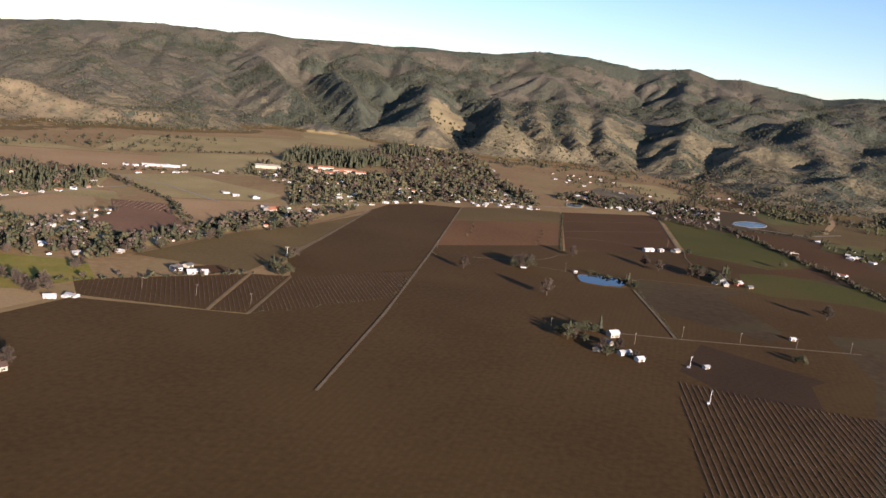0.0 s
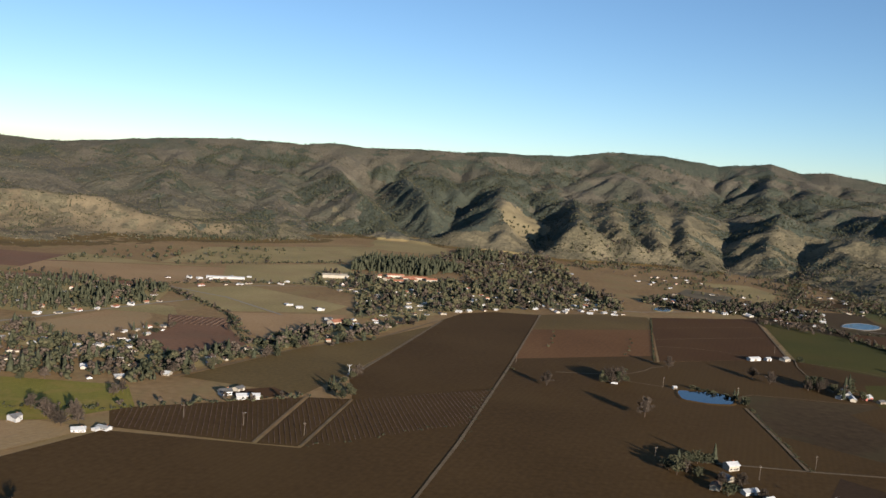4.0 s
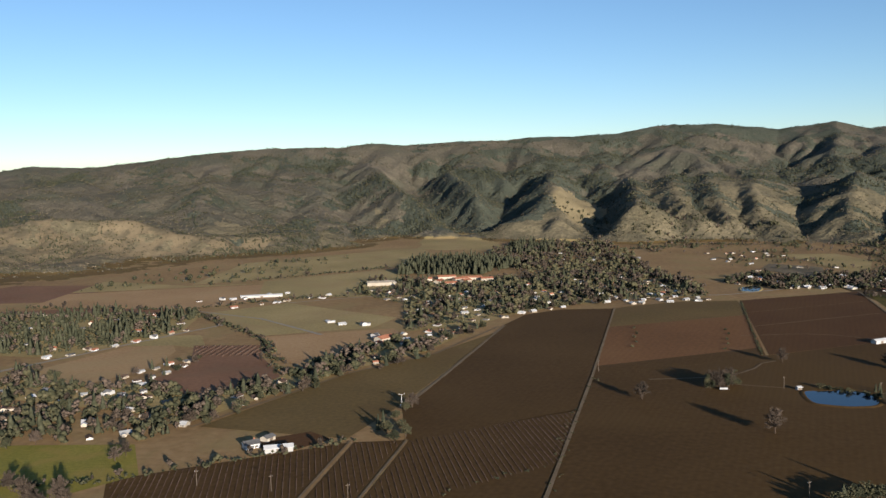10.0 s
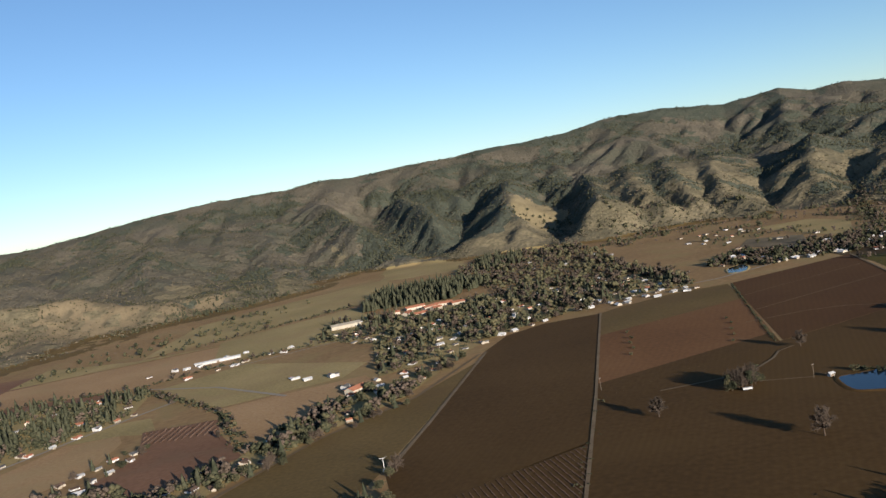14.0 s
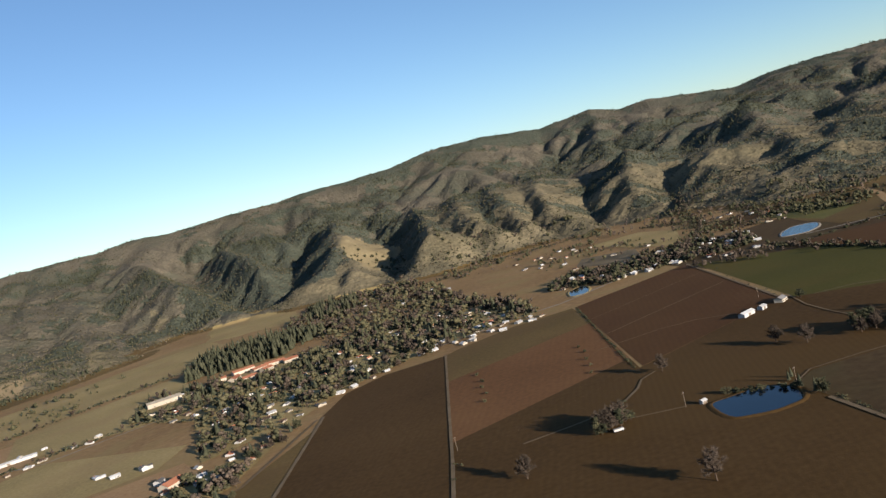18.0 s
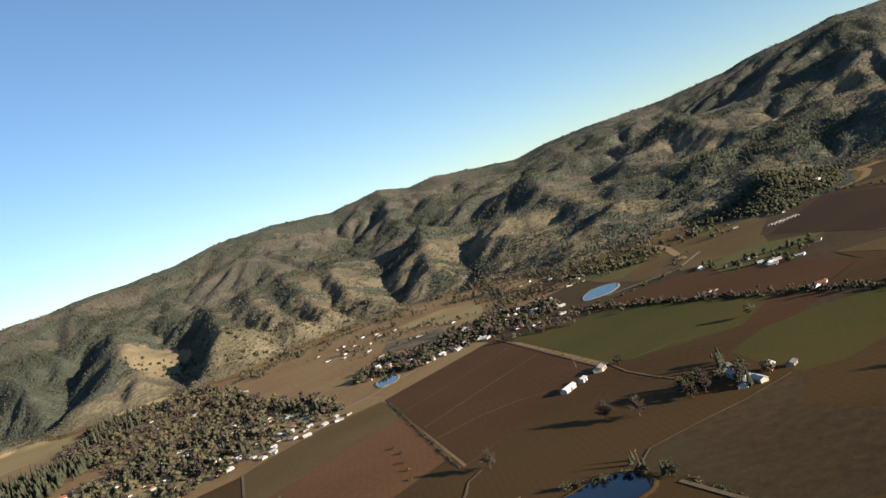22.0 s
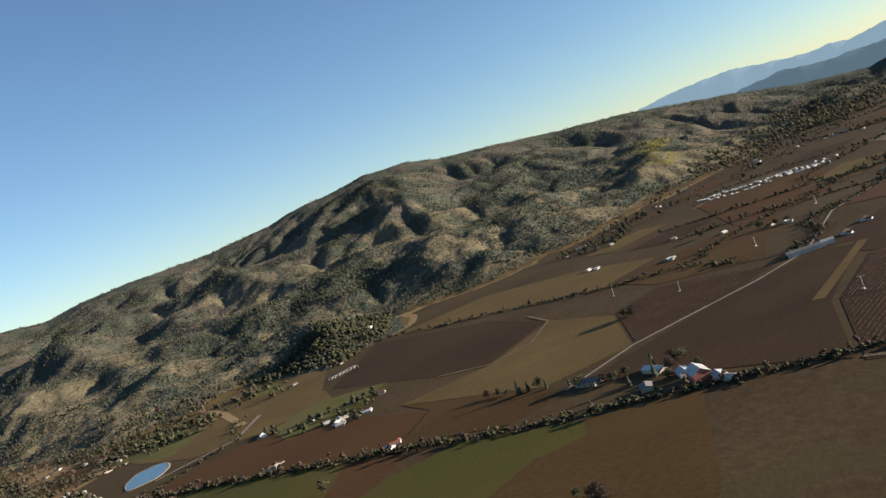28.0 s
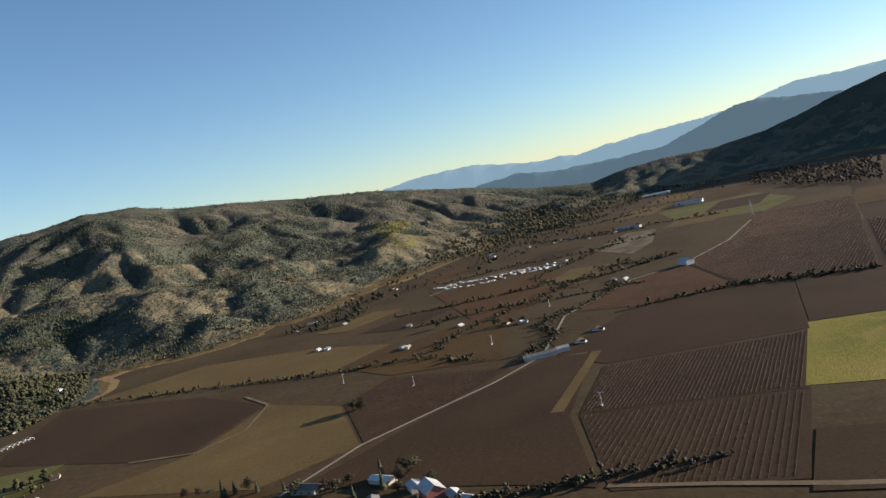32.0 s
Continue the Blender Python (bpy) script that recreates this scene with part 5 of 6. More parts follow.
mass("lane_scrub", "shrub", np.concatenate([along([(366, 700), (352, 610), (339, 511)], 2.2, 1.2, 90), along([(60, 540), (139, 824)], 9, 3, 91), along([(640, 1310), (540, 985)], 12, 3, 92), along([(-60, 503), (75, 590), (100, 700)], 9, 2, 93)]), "weeds and low scrub beside the lanes", "scrub", (0.3, 0.7))


# trees and brush on the slopes: thick on the lower hills, open on the grass
def slope_trees():
    rng = np.random.RandomState(5)
    n = 330000
    az = np.radians(rng.uniform(-36, 84, n))
    r = np.sqrt(rng.uniform(1650**2, 3800**2, n))
    x, y = CENTRE[0] + r * np.sin(az), CENTRE[1] + r * np.cos(az)
    h = relief(x, y)
    d = 0.5 * layered(x / 90, y / 90, 4, 77) + 0.5 * layered(x / 240, y / 240, 4, 71)
    up = slope_share(x, y, False)[1]
    keep = (h > 1.5) & (up < 0.95) & (d + 0.34 * rng.rand(n) > 0.60 + 0.07 * np.clip(up * 2, 0, 1))
    for poly in GOLD_PATCHES + DRY_FANS:
        keep &= ~(inside_many(poly, x, y) & (rng.rand(n) > 0.03))
    pts, d = np.stack([x, y], -1)[keep][:105000], d[keep][:105000]
    pick = rng.rand(len(pts)) + 3.0 * (d - 0.5)
    mass("hillside_brush", "knob", pts[pick < 0.62], "pale brush and leafless oaks over the hills", "brush", (0.3, 0.8))
    mass("hillside_oaks", "knob", pts[(pick >= 0.62) & (pick < 1.22)], "dark evergreen oaks over the hills", "trees", (0.35, 0.95), LEAF_OAK)
    mass("hillside_conifers", "fir", pts[pick >= 1.22], "dark conifers on the hill slopes", "trees", (0.45, 1.0))


slope_trees()


def crest_trees():
    """Scrub along the skyline, which breaks its edge."""
    rng = np.random.RandomState(9)
    az = rng.uniform(-32, 74, 3600)
    r = np.interp(az, CREST_A[:, 0], CREST_A[:, 1]) + rng.uniform(-60, 25, 3600)
    pts = np.stack([CENTRE[0] + r * np.sin(np.radians(az)), CENTRE[1] + r * np.cos(np.radians(az))], -1)
    keep = layered(pts[:, 0] / 60, pts[:, 1] / 60, 3, 81) > 0.46
    mass("crest_scrub", "knob", pts[keep], "dark scrub along the crest of the hills", "brush", (0.4, 1.1), LEAF_OAK)


crest_trees()


# ---- buildings ----
def house_variant(k):
    rng = random.Random(300 + k)
    w, d, h = rng.uniform(11, 17), rng.uniform(8, 10.5), rng.uniform(2.8, 3.4) * (1.7 if k % 5 == 4 else 1)
    rise = d * 0.5 * rng.uniform(0.32, 0.55)
    wall = (WHITE, CREAM, WHITE, CREAM)[k % 4]
    roof = (ROOFG, ROOFB, ROOFR, ROOFW, ROOFG, ROOFB, ROOFW)[k % 7]
    tone = {"white_paint": "white", "cream_paint": "cream"}[wall.name]
    cover = {"grey_shingle": "grey shingle", "brown_shingle": "brown shingle", "pale_metal_roof": "pale metal", "terracotta_tile": "terracotta"}[roof.name]
    e = empty("bungalow" if k % 3 == 0 else "house", f"{tone} {'bungalow' if k % 3 == 0 else 'house'} with a {cover} gable roof among trees", "house", "houses in the valley")
    gable(e, w, d, h, rise, wall, roof, rng, wing=k % 3 != 0)
    return e


def gable(e, w, d, h, rise, wall, roof, rng, wing=False, windows=True):
    x, y = w / 2, d / 2
    v = [(-x, -y, -0.4), (x, -y, -0.4), (x, y, -0.4), (-x, y, -0.4), (-x, -y, h), (x, -y, h), (x, y, h), (-x, y, h), (-x, 0, h + rise), (x, 0, h + rise)]
    f = [(0, 1, 5, 4), (2, 3, 7, 6), (1, 2, 6, 9, 5), (3, 0, 4, 8, 7), (4, 5, 9, 8), (6, 7, 8, 9), (3, 2, 1, 0)]
    part("wall", mesh_of("wall", v, f, wall), e)
    o, t = 0.6, 0.22
    slope = rise / y
    for s in (-1, 1):
        ye, ze = s * (y + o), h - o * slope
        rv = [(-x - o, 0, h + rise + 0.03), (x + o, 0, h + rise + 0.03), (x + o, ye, ze + 0.03), (-x - o, ye, ze + 0.03)]
        rv += [(a, b, c + t) for a, b, c in rv]
        part("roof", mesh_of("roof", rv, [(0, 1, 2, 3)[:: -s], (4, 5, 6, 7)[::s], (0, 1, 5, 4)[::s], (1, 2, 6, 5)[::s], (2, 3, 7, 6)[::s], (3, 0, 4, 7)[::s]], roof), e)
    if wing:
        ww, wd = w * 0.42, d * 0.75
        cx, cy = -w * 0.25, -y - wd / 2 + 0.3
        v = [(cx - ww / 2, cy - wd / 2, -0.4), (cx + ww / 2, cy - wd / 2, -0.4), (cx + ww / 2, cy + wd / 2, -0.4), (cx - ww / 2, cy + wd / 2, -0.4)]
        v += [(a, b, h * 0.92) for a, b, _ in v] + [(cx, cy - wd / 2, h * 0.92 + rise * 0.7), (cx, cy + wd / 2, h * 0.92 + rise * 0.7)]
        part("wing", mesh_of("wing", v, [(0, 1, 5, 8, 4), (1, 2, 6, 5), (2, 3, 7, 9, 6), (3, 0, 4, 7)], wall), e)
        rz, hz = h * 0.92 + rise * 0.7 + 0.05, h * 0.92
        for s in (-1, 1):
            xe = cx + s * (ww / 2 + 0.5)
            rv = [(cx, cy - wd / 2 - 0.5, rz), (cx, cy + wd / 2, rz), (xe, cy + wd / 2, hz - 0.25), (xe, cy - wd / 2 - 0.5, hz - 0.25)]
            rv += [(a, b, c + t) for a, b, c in rv]
            part("wing_roof", mesh_of("wing_roof", rv, [(0, 1, 2, 3), (7, 6, 5, 4), (0, 4, 5, 1), (1, 5, 6, 2), (2, 6, 7, 3), (3, 7, 4, 0)], roof), e)
    if windows:
        for k, px in enumerate((-x * 0.62, x * 0.05, x * 0.62)):
            for s in (-1, 1):
                if wing and s < 0 and px < 0:
                    continue
                part("window", mesh_of("window", *box(px - 0.8, px + 0.8, s * (y + 0.02) - 0.04, s * (y + 0.02) + 0.04, 1.0, 2.2), GLASS), e)
        part("door", mesh_of("door", *box(x * 0.3, x * 0.3 + 1.0, -y - 0.06, -y + 0.02, 0, 2.1), WOODP), e)
        if rng.random() < 0.6:
            part("chimney", mesh_of("chimney", *box(x * 0.4, x * 0.4 + 0.9, 0.6, 1.4, h, h + rise + 1.0), ROOFR), e)


HOUSES = [house_variant(k) for k in range(14)]
TAKEN = []
PLACED = set()


def put_house(x, y, yaw=None, k=None, scale=1.0, label=""):
    src = HOUSES[k if k is not None else random.randrange(len(HOUSES))]
    yaw = yaw if yaw is not None else random.choice((24, 24, 114, 60, -20)) + random.uniform(-8, 8)
    m = pose(x, y, height_at(x, y), 0, 0, yaw)
    if src.name in PLACED:
        ob = copy_thing(src, m)
    else:
        PLACED.add(src.name)
        ob = src
        ob.matrix_basis = m
    ob.scale = (scale * 0.78, scale * 0.78, scale * 0.72)
    TAKEN.append((x, y))
    if label:
        ob["label"] = label
    return ob


PALE = [3, 6, 10, 13]
for x, y in ((224, 1281), (240, 1278), (274, 1258), (287, 1264), (320, 1287), (331, 1268), (359, 1286), (373, 1276), (107, 1196), (124, 1206)):
    put_house(x, y, k=random.choice(PALE), scale=0.9, label="white house in a row facing the ploughed field")
for x, y in ((232, 1300), (250, 1304), (270, 1284), (296, 1290), (305, 1312), (342, 1306), (352, 1318), (380, 1300), (392, 1286), (262, 1318), (150, 1228), (170, 1240)):
    put_house(x, y, k=random.choice(PALE + [1, 5]), scale=0.72, label="pale house in a second row behind the field")
for x, y in ((-83, 1045), (-104, 1124), (-133, 1133), (-153, 1153), (-46, 1024), (-27, 1001), (-268, 738), (-209, 694), (-279, 528), (-209, 518), (-225, 510)):
    put_house(x, y, k=random.choice(PALE + [0, 4]), scale=0.95)
for x, y in ((169, 1542), (191, 1574), (322, 1494), (339, 1353), (285, 1465), (330, 1330), (535, 1517), (552, 1511), (563, 1390), (581, 1389), (600, 1374), (643, 1381), (773, 1502), (826, 1492), (815, 1441), (770, 1350)):
    put_house(x, y, k=random.choice(PALE + [1, 2]), scale=1.0)
for x, y in ((690, 1310), (641, 1364), (786, 1384), (766, 1418), (777, 1482), (878, 1175), (859, 1042), (872, 1046), (877, 1011), (945, 1037), (867, 1062), (849, 1028), (749, 1045), (738, 887), (890, 1183)):
    put_house(x, y, k=random.choice(PALE + [5, 8]), scale=0.9)
for x, y in ((1395, 1532), (1389, 1515), (1374, 1464), (1146, 1349), (1432, 1391), (1392, 928), (1386, 912), (1273, 766), (1449, 804), (1602, 957), (1360, 708), (1499, 503), (1482, 485), (1297, 616), (1165, 517), (1120, 534)):
    put_house(x, y, yaw=-20 + random.uniform(-14, 14), k=random.choice(PALE + [8, 11]), scale=0.95)
for x, y in ((-418, 972), (-402, 998), (-386, 1018), (-370, 1044), (-356, 1066), (-342, 1088), (-330, 1112), (-412, 1004), (-392, 1040), (-372, 1078), (-440, 962)):
    put_house(x, y, yaw=58, scale=random.uniform(0.65, 0.9), label="pale house along a gravel road beside conifers")
for x, y in ROW_A:
    put_house(x, y, yaw=40, scale=random.uniform(0.6, 0.8), label="pale house in a row between two fields")
    plant(random.choice(["oak", "bare", "conifer"]), x + 9, y + 9, random.uniform(0.4, 0.7))
for x, y in ROW_B:
    put_house(x, y, scale=random.uniform(0.6, 0.85))
for k in range(26):
    f = k / 25
    x, y = (1824 + 26 * f * 8, 835 - 25 * f * 8) if f < 0.125 else (1850 - 40 * (f - 0.125) / 0.875, 810 - 205 * (f - 0.125) / 0.875)
    put_house(x + random.choice((-9, 9)), y, yaw=-20 + random.uniform(-14, 14), k=random.choice(PALE), scale=random.uniform(0.6, 0.85), label="pale house in a long row among open fields")
for k in range(44):
    f = k / 43
    x, y = np.interp(f, [0, 0.45, 0.75, 1], [1815, 1808, 1832, 1826]), 850 - 255 * f
    put_house(float(x) + random.choice((-34, -24, 20, 30)), y + random.uniform(-3, 3), yaw=-20 + random.uniform(-14, 14), k=random.choice(PALE), scale=random.uniform(0.5, 0.8), label="pale house in a long hamlet among open fields")
for x, y in ((2386, 700), (2299, 637), (2202, 499), (2175, 445), (2239, 790), (2137, 940), (1277, 767), (1308, 638), (1205, 1325), (1213, 1303), (1382, 1351), (900, 1107), (761, 1046), (746, 887), (713, 1377), (698, 1310), (730, 1298), (670, 1406), (626, 1402), (558, 1386), (563, 1516), (589, 1619), (684, 1340), (606, 1388)):
    put_house(x, y, k=random.choice(PALE + [2, 5]), scale=random.uniform(0.8, 1.0))
for key, spots in PLOTS.items():
    for x, y in spots:
        if all((x - a) ** 2 + (y - b) ** 2 > 17**2 for a, b in TAKEN):
            put_house(x, y, scale=random.uniform(0.6, 0.95))
for poly, n in (([(1560, 1000), (2000, 960), (2020, 1060), (1640, 1090)], 12), ([(2180, 440), (2300, 520), (2330, 820), (2200, 800)], 8)):
    for x, y in scatter(poly, n, n):
        put_house(float(x), float(y), scale=random.uniform(0.6, 0.95))


def shed(x, y, yaw, w, d, h, rise, wall, roof, label, name="barn", category="barn", windows=False):
    e = empty(name, label, category)
    gable(e, w, d, h, rise, wall, roof, random.Random(int(x)), False, windows)
    if not windows:
        part("door", mesh_of("door", *box(-1.8, 1.8, -d / 2 - 0.08, -d / 2 + 0.02, 0, min(h * 0.85, 3.4)), WOODP), e, "wide plank barn door")
    e.matrix_basis = pose(x, y, height_at(x, y), 0, 0, yaw)
    TAKEN.append((x, y))
    return e


shed(478, 956, 24, 18, 7, 3.4, 1.6, WHITE, ROOFW, "long white farm shed with a pale roof beside a field")
shed(499, 961, 24, 8, 6, 3.2, 1.5, WHITE, ROOFW, "short white farm shed with a pale roof")
shed(525, 967, 30, 11, 9, 3.4, 2.0, CREAM, ROOFG, "small cream farmhouse under a dark tree", "farmhouse", "house", True)
shed(512, 786, 68, 28, 9, 3.6, 2.2, WHITE, ROOFW, "long white farm building with a pale roof", "farm_building", "barn", True)
shed(524, 808, 40, 11, 8, 3.6, 2.2, CREAM, ROOFG, "cream farmhouse with a grey roof under trees", "farmhouse", "house", True)
shed(527, 772, 24, 11, 8, 3.4, 2.2, REDP, ROOFW, "small faded red barn with a pale roof")
shed(507, 764, 70, 16, 6, 2.8, 1.2, CREAM, ROOFW, "low open shed with a pale roof", "shed", "shed")
shed(496, 768, 30, 9, 7, 2.8, 1.4, WHITE, ROOFG, "small white shed with a grey roof", "shed", "shed")
shed(536, 758, 20, 8, 6, 2.6, 1.2, CREAM, ROOFG, "small cream shed with a grey roof beside the farm lane", "shed", "shed")
shed(271, 507, 20, 10, 7.5, 4.4, 2.0, CREAM, ROOFW, "cream farmhouse with a pale roof beside conifers", "farmhouse", "house", True)
shed(258, 482, 110, 9, 6, 3.0, 1.8, CREAM, ROOFG, "cream barn with a grey roof")
shed(242, 462, 60, 10, 7, 3.0, 1.6, CREAM, ROOFB, "small cream cottage with a brown roof", "cottage", "house", True)
shed(264, 455, 20, 12, 6, 2.8, 1.4, WHITE, ROOFW, "long low white shed with a pale roof", "shed", "shed")
shed(272, 440, 24, 7, 6, 2.8, 1.4, WHITE, ROOFW, "small white outbuilding with a pale roof", "shed", "shed")
shed(467, 534, 0, 5, 4, 2.6, 1.0, WHITE, ROOFW, "tiny white pump house in a field", "pump_house", "shed")
shed(328, 430, 20, 5, 4, 2.4, 1.0, WHITE, ROOFW, "tiny white hut in the vineyard", "hut", "shed")
shed(-120, 626, 14, 20, 7, 3.6, 1.6, WHITE, ROOFW, "long white farm shed with a pale roof beside vines")
shed(-142, 636, 30, 11, 8, 3.6, 2.0, WHITE, ROOFG, "white farmhouse with a grey roof", "farmhouse", "house", True)
shed(-133, 652, 60, 9, 7, 3.0, 1.4, CREAM, ROOFG, "small cream shed beside the farmhouse", "shed", "shed")
shed(-207, 336, 40, 12, 9, 3.6, 2.0, CREAM, ROOFB, "cream cottage beside a big bare tree", "cottage", "house", True)
shed(-70, 1019, 50, 22, 13, 5, 2.6, CREAM, ROOFR, "large cream building with a terracotta roof", "hall", "building", True)
shed(-109, 1515, 10, 48, 15, 6, 2.5, CREAM, CREAM, "long pale apricot school building at the grove", "school_building", "building", True)
for x, y, w, d, a in ((6, 1590, 34, 14, 15), (30, 1561, 26, 13, 30), (55, 1574, 30, 14, 0), (13, 1500, 22, 12, 20), (-8, 1532, 26, 12, 70), (40, 1535, 18, 12, 40), (78, 1556, 22, 12, 10), (-30, 1565, 20, 12, 0)):
    shed(x, y, a, w, d, 4.6, 2.2, CREAM, ROOFR, "cream hotel building with a terracotta tile roof", "hotel_building", "building", True)
shed(-293, 1399, 12, 66, 9, 3.4, 1.2, WHITE, ROOFW, "very long low white shed in a pasture")
shed(748, 611, 30, 20, 13, 5.5, 4.0, REDP, ROOFW, "tall barn with faded red walls and a pale roof")
shed(763, 626, 30, 14, 9, 3.6, 1.8, WHITE, ROOFW, "white farm building with a pale roof", "farm_building", "barn")
shed(738, 594, 30, 16, 8, 3.0, 1.4, WHITE, ROOFW, "low white shed with a pale roof", "shed", "shed")
shed(730, 585, 60, 9, 7, 2.8, 1.2, WHITE, ROOFW, "small white shed beside the barn", "shed", "shed")
shed(786, 655, 60, 20, 9, 3.6, 1.8, CREAM, ROOFW, "pale farm building among trees", "farm_building", "barn")
shed(747, 651, 20, 13, 9, 3.2, 1.6, CREAM, ROOFG, "cream farmhouse among trees", "farmhouse", "house", True)
shed(792, 714, 70, 22, 11, 4, 2, CREAM, ROOFG, "grey-roofed farmhouse in a dark grove", "farmhouse", "house", True)
shed(1083, 572, 107, 34, 12, 3.8, 1.8, WHITE, ROOFG, "long white winery shed with a grey roof under trees", "winery_shed", "barn")
shed(1092, 550, 107, 13, 9, 4.4, 1.6, STEEL, ROOFW, "silver steel shed beside the winery", "winery_shed", "barn")
shed(1511, 396, 30, 22, 13, 6.5, 3.4, WHITE, ROOFW, "tall white barn beside the gravel road")
shed(3179, 369, 75, 90, 26, 6, 3, WHITE, ROOFW, "very long white warehouse far up the valley", "warehouse", "building")
shed(2558, 310, 75, 70, 22, 6, 3, WHITE, ROOFW, "long white warehouse in the vineyards", "warehouse", "building")
shed(2230, 470, 60, 60, 14, 4, 2, WHITE, ROOFW, "long white farm shed in open fields")


# hoop houses: white frames without covers
def bent_tube(points, normal, r):
    """A four-sided tube that follows the points, which lie in a plane with that normal."""
    pts, n = [Vector(p) for p in points], Vector(normal)
    v, f = [], []
    for k, p in enumerate(pts):
        way = (pts[min(k + 1, len(pts) - 1)] - pts[max(k - 1, 0)]).normalized()
        side = way.cross(n)
        v += [tuple(p + r * (a * side + b * n)) for a, b in ((1, 1), (-1, 1), (-1, -1), (1, -1))]
        if k:
            o = 4 * k
            f += [(o - 4 + e, o - 4 + (e + 1) % 4, o + (e + 1) % 4, o + e) for e in range(4)]
    return v, f + [(3, 2, 1, 0), tuple(len(v) - 4 + e for e in range(4))]


def hoop_house(x, y, yaw, bays, length):
    e = empty("hoop_house", "row of bare white greenhouse hoops on a field", "greenhouse")
    for k in range(bays):
        for j in (0, 1):
            arch = [(k * 7 + 3.4 * math.cos(radians(a)), j * length, 1.2 + 2.6 * math.sin(radians(a))) for a in range(0, 181, 20)]
            arch = [(k * 7 + 3.4, j * length, -0.2)] + arch + [(k * 7 - 3.4, j * length, -0.2)]
            part("hoop", mesh_of("hoop", *bent_tube(arch, (0, 1, 0), 0.2), WHITE), e)
        part("ridge_bar", mesh_of("ridge_bar", *tube((k * 7, 0, 3.8), (k * 7, length, 3.8), 0.2, 0.2, 4), WHITE), e)
        part("gutter", mesh_of("gutter", *tube((k * 7 + 3.4, 0, 1.3), (k * 7 + 3.4, length, 1.3), 0.22, 0.22, 4), WHITE), e)
    e.matrix_basis = pose(x, y, 0, 0, 0, yaw)


hoop_house(1104, 1234, -20, 7, 8)


# ---- ponds ----
def pond(outline, mat, label, bank):
    e = empty("pond", label, "pond")
    n = len(outline)
    cx, cy = sum(p[0] for p in outline) / n, sum(p[1] for p in outline) / n
    fine = []
    for k in range(n):
        a, b = outline[k], outline[(k + 1) % n]
        for j in range(6):
            f = j / 6
            fine.append((a[0] + (b[0] - a[0]) * f, a[1] + (b[1] - a[1]) * f))
    for _ in range(3):
        fine = [tuple((fine[i - 1][c] + 2 * fine[i][c] + fine[(i + 1) % len(fine)][c]) / 4 for c in (0, 1)) for i in range(len(fine))]
    m = len(fine)
    part("water", mesh_of("water", [(x, y, 0.6) for x, y in fine], [tuple(range(m))], mat), e)
    rings = []
    for off, z in ((-1.5, 0.3), (0.5, 0.85), (1.3, 0.9), (3.6, 0.1)):
        ring = []
        for x, y in fine:
            d = math.hypot(x - cx, y - cy)
            j = off * (1 + 0.5 * (random.random() - 0.5))
            ring.append((x + (x - cx) / d * j, y + (y - cy) / d * j, z))
        rings.append(ring)
    v = sum(rings, [])
    f = [(r * m + k, r * m + (k + 1) % m, (r + 1) * m + (k + 1) % m, (r + 1) * m + k) for r in range(3) for k in range(m)]
    part("bank", mesh_of("bank", v, f, bank, smooth=True), e, "sloping earth bank")


pond([(312, 761), (332, 760), (353, 762), (364, 742), (358, 718), (349, 710), (328, 709), (305, 720), (306, 738)], WATER, "deep blue farm pond with an earth bank", BROWN)
pond([(465, 1356), (481, 1404), (510, 1424), (512, 1396), (490, 1350)], WATER, "small blue pond beside the village", OLIVE)
pond([(783, 1312), (812, 1350), (847, 1374), (868, 1366), (874, 1345), (850, 1312), (815, 1290)], WATER_PALE, "pale blue reservoir with a gravel rim", ROADM)


# ---- vineyards: rows of pruned vines ----
def vines(poly, ang, gap, label, name="vine_rows", step=2.3, tall=1.0, wide=0.42):
    rng = np.random.RandomState(int(abs(poly[0][0])) + 3)
    c, s = math.cos(radians(ang)), math.sin(radians(ang))
    p = np.array(poly, float)
    u, w = p[:, 0] * c + p[:, 1] * s, -p[:, 0] * s + p[:, 1] * c
    uu, ww = np.meshgrid(np.arange(u.min(), u.max(), step), np.arange(w.min(), w.max(), gap))
    x, y = (uu * c - ww * s).ravel(), (uu * s + ww * c).ravel()
    ok = inside_many(poly, x, y) & (rng.rand(len(x)) > 0.05)
    x, y = x[ok], y[ok]
    n = len(x)
    L, W = step * (0.40 + 0.12 * rng.rand(n)), wide * (0.5 + rng.rand(n)) / 2
    H = tall * (0.7 + 0.6 * rng.rand(n))
    tilt = 0.3 * (rng.rand(n) - 0.5)
    co = np.empty((n, 5, 3))
    for k, (a, b, t) in enumerate(((-1, -1, 0), (1, -1, 0), (1, 1, 0), (-1, 1, 0), (0, 0, 1))):
        lu, lw = a * L + (tilt * L if t else 0), b * W
        co[:, k, 0], co[:, k, 1], co[:, k, 2] = x + lu * c - lw * s, y + lu * s + lw * c, 0.1 + t * H
    base = np.arange(n)[:, None, None] * 5
    tri = (np.array([(0, 1, 4), (1, 2, 4), (2, 3, 4), (3, 0, 4)])[None] + base).reshape(-1, 3)
    me = bpy.data.meshes.new(name)
    me.vertices.add(n * 5)
    me.vertices.foreach_set("co", co.ravel())
    me.loops.add(tri.size)
    me.loops.foreach_set("vertex_index", tri.ravel().astype(np.int32))
    me.polygons.add(len(tri))
    me.polygons.foreach_set("loop_start", (np.arange(len(tri)) * 3).astype(np.int32))
    me.materials.append(VINEM)
    me.update(calc_edges=True)
    return tagged(new(name, me), label, "vineyard", "vineyards", "stuff")


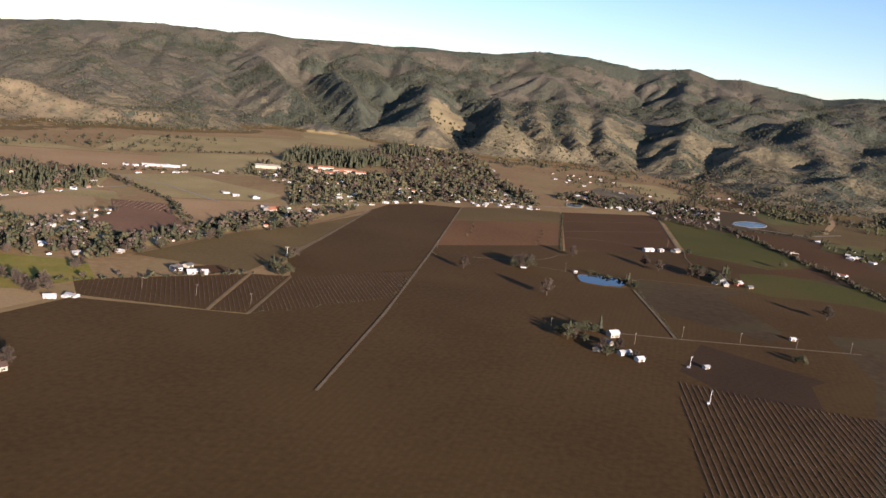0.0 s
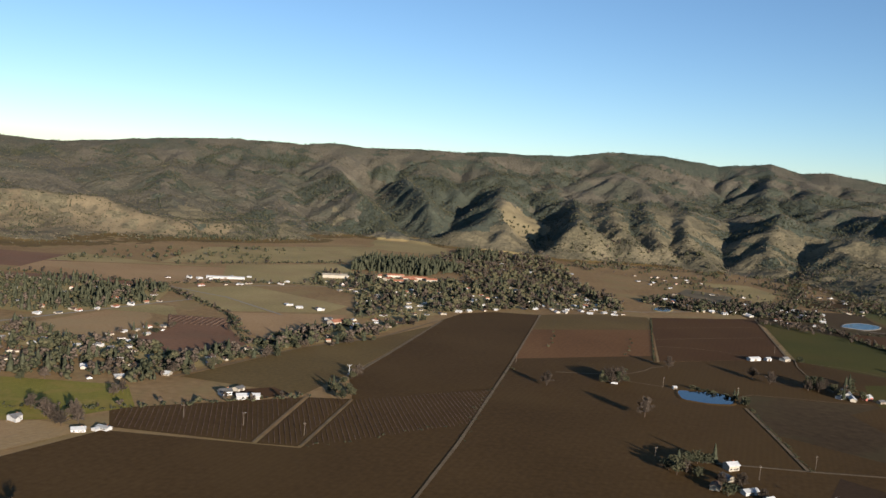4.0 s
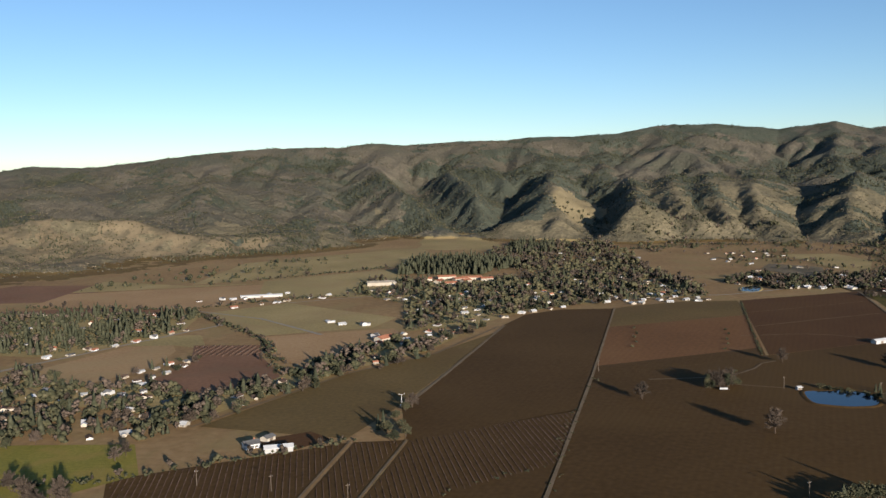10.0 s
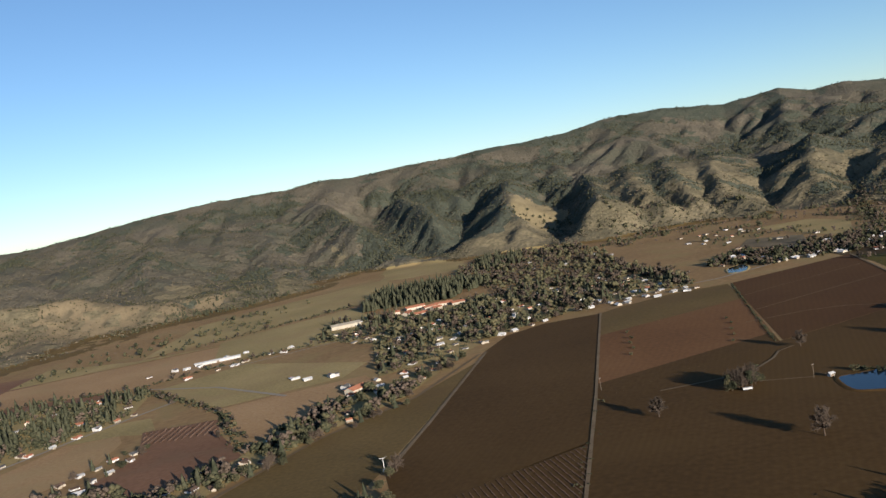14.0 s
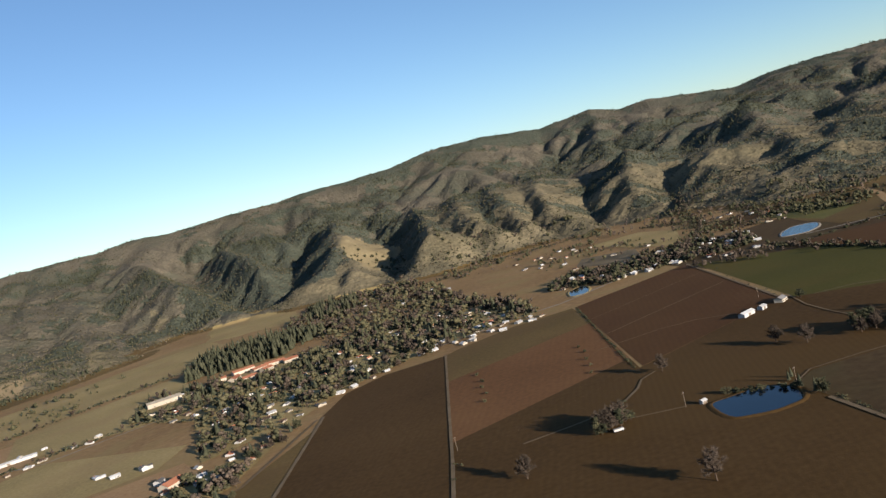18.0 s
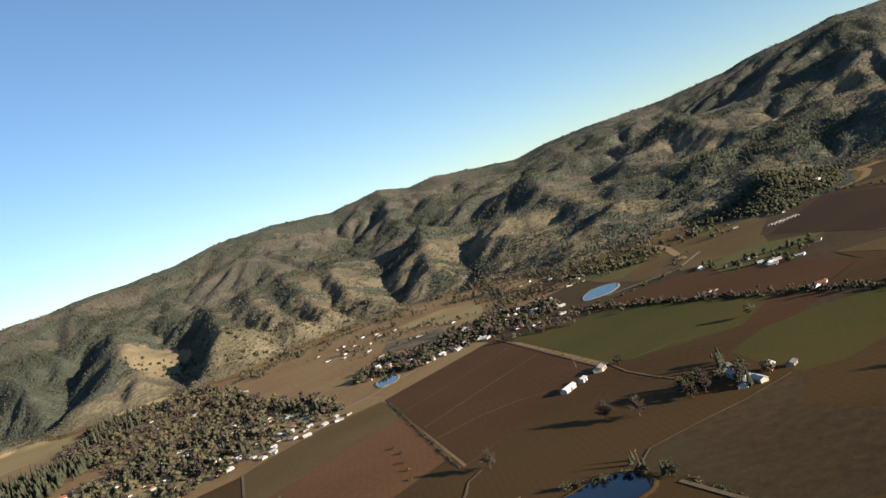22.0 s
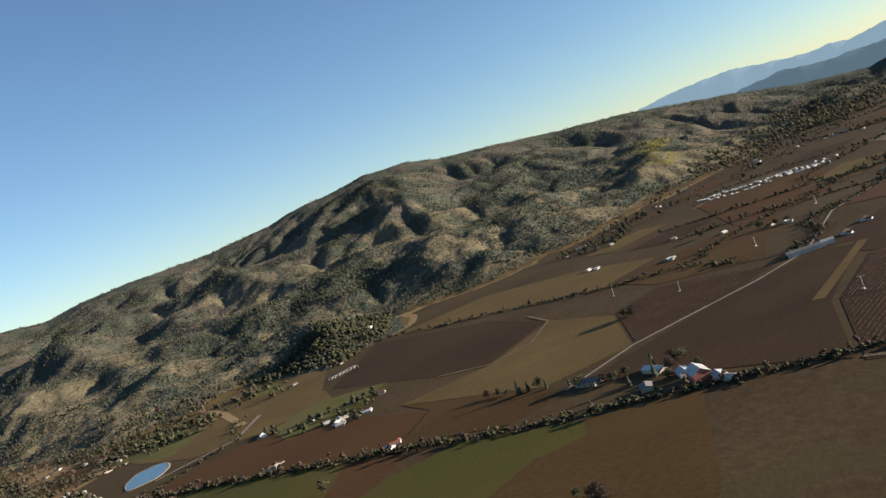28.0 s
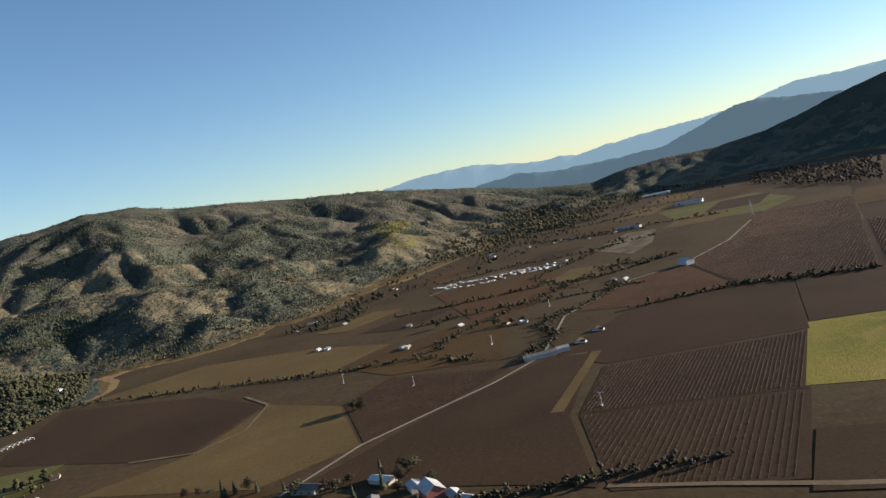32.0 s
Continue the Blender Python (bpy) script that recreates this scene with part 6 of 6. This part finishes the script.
vines([(-75, 640), (-220, 571), (-204, 527), (-99, 510)], 99, 4.2, "rows of pruned winter vines on dark soil")
vines([(-66, 640), (-33, 643), (-64, 507), (-90, 508)], 99, 4.2, "narrow block of pruned winter vines")
vines([(-24, 644), (108, 714), (78, 592), (-2, 539), (-55, 507)], 99, 4.2, "rows of pruned winter vines beside a lane")
vines([(-288, 1010), (-216, 1006), (-201, 950), (-275, 954)], 84, 7, "orchard rows on red soil", tall=2.2, wide=1.4)
vines([(286, 392), (386, 344), (500, 300), (520, 230), (330, 120), (200, 130)], 75, 4.5, "wide vineyard of pruned rows")
vines([(998, 504), (995, 334), (845, 367), (872, 520)], -13, 3.2, "rows of pruned winter vines in bare soil", tall=1.1, wide=0.5)
vines([(862, 520), (836, 367), (694, 398), (716, 495)], -13, 4.4, "fine rows of pruned winter vines", tall=1.0)
vines([(1262, 470), (1280, 364), (1514, 402), (1466, 470), (1300, 542)], -18, 3.6, "rows of pruned vines on reddish soil", tall=1.1, wide=0.5)
vines([(1282, 352), (1226, 214), (1600, 134), (1678, 314), (1517, 392)], -20, 4.4, "broad vineyard of dark pruned rows", tall=1.5, wide=0.8)
vines([(1221, 205), (1160, 30), (1530, -50), (1596, 126)], -20, 4.4, "southern vineyard of dark pruned rows", tall=1.5, wide=0.8)
vines([(1690, 300), (1610, 130), (1950, 60), (2010, 220)], -20, 4.5, "far vineyard rows up the valley", tall=1.4, wide=0.8)
vines([(894, 704), (1033, 765), (1115, 738), (1058, 606), (952, 656)], 95, 5, "rows of pruned vines beside a gravel road", tall=1.2)
vines([(1010, 500), (1008, 340), (1240, 305), (1250, 472), (1085, 548)], 10, 3.4, "low rows of young vines on dark soil", tall=0.45, wide=0.35)


# ---- trailer under the clump of trees ----
def farm_trailer(x, y, yaw):
    e = empty("farm_trailer", "long white farm trailer parked under shaggy trees", "trailer")
    part("body", mesh_of("body", *box(-3.4, 3.4, -1.1, 1.1, 0.7, 2.1), WHITE), e)
    part("roof", mesh_of("roof", *box(-3.5, 3.5, -1.17, 1.17, 2.1, 2.22), ROOFW), e)
    for wx in (-2.2, -1.0, 2.4):
        for wy in (-1.1, 1.1):
            part("wheel", mesh_of("wheel", *tube((wx, wy - 0.15, 0.45), (wx, wy + 0.15, 0.45), 0.45, 0.45, 10), GLASS), e)
    part("drawbar", mesh_of("drawbar", *tube((3.4, 0, 0.75), (4.9, 0, 0.6), 0.08, 0.06, 5), STEEL), e)
    e.matrix_basis = pose(x, y, 0.35, 0, 0, yaw)


farm_trailer(246, 770, -8)
shed(311, 767, 20, 4.2, 3.2, 2.4, 0.8, WHITE, ROOFW, "tiny white pump house on the pond bank", "pump_house", "shed")


# ---- poles and wind machines ----
def lattice_tower(x, y, high):
    e = empty("lattice_tower", "tall pale steel lattice tower in the vineyards", "tower")
    legs = [(-2.6, -2.6), (2.6, -2.6), (2.6, 2.6), (-2.6, 2.6)]
    for lx, ly in legs:
        part("leg", mesh_of("leg", *tube((lx, ly, -0.5), (lx * 0.18, ly * 0.18, high), 0.3, 0.2, 4), STEEL), e)
    for k in range(7):
        f, g = k / 7, (k + 1) / 7
        a, b = 1 - 0.82 * f, 1 - 0.82 * g
        for j in range(4):
            p, q = legs[j], legs[(j + 1) % 4]
            part("brace", mesh_of("brace", *tube((p[0] * a, p[1] * a, high * f), (q[0] * b, q[1] * b, high * g), 0.14, 0.14, 4), STEEL), e)
    e.matrix_basis = pose(x, y, 0, 0, 0, 15)


lattice_tower(1976, 236, 30)


def wind_machine(x, y, yaw):
    e = empty("wind_machine", "white vineyard wind machine with two still blades", "wind machine", "wind machines")
    part("tower", mesh_of("tower", *tube((0, 0, -0.3), (0, 0, 10), 0.3, 0.2, 8), WHITE), e)
    part("engine_box", mesh_of("engine_box", *box(-1.0, 1.0, 0.4, 2.0, 0, 1.6), STEEL), e, "grey engine box")
    hub = part("hub", mesh_of("hub", *tube((0, -0.9, 10.1), (0, 0.5, 10.1), 0.35, 0.35, 8), WHITE), e)
    for s in (-1, 1):
        v = [(0, -0.9, 10.0), (s * 2.8, -0.85, 10.9), (s * 2.9, -0.9, 11.2), (0, -1.0, 10.4), (0, -0.8, 10.0), (s * 2.8, -0.75, 10.9), (s * 2.9, -0.8, 11.2), (0, -0.9, 10.4)]
        part("blade", mesh_of("blade", v, [(0, 1, 2, 3), (7, 6, 5, 4), (0, 4, 5, 1), (1, 5, 6, 2), (2, 6, 7, 3), (3, 7, 4, 0)], WHITE), hub)
    e.matrix_basis = pose(x, y, 0, 0, 0, yaw)
    return e


for x, y, a in ((880, 506, 70), (1058, 699, 20), (1194, 638, 60), (1378, 586, 40), (1134, 801, 10), (313, 429, 50), (293, 347, 80), (-37, 738, 20)):
    wind_machine(x, y, a)


def utility_pole(x, y, yaw):
    e = empty("utility_pole", "weathered wooden utility pole with a crossarm", "pole", "utility poles")
    part("post", mesh_of("post", *tube((0, 0, -0.5), (0, 0, 11), 0.2, 0.13, 6), WOODP), e)
    arm = part("crossarm", mesh_of("crossarm", *box(-1.3, 1.3, -0.1, 0.1, 9.8, 10.05), WOODP), e)
    for px in (-1.15, 0.0, 1.15):
        part("insulator", mesh_of("insulator", *tube((px, 0, 10.05), (px, 0, 10.35), 0.08, 0.06, 6), STEEL), arm)
    e.matrix_basis = pose(x, y, 0, 0, 0, yaw)
    return e


for x, y in ((285, 487), (345, 520), (400, 512), (455, 506), (510, 503), (262, 790), (300, 772), (215, 520), (-160, 560), (-110, 548), (-60, 530), (150, 850), (372, 745), (530, 1010), (620, 1300)):
    utility_pole(x, y, 24)
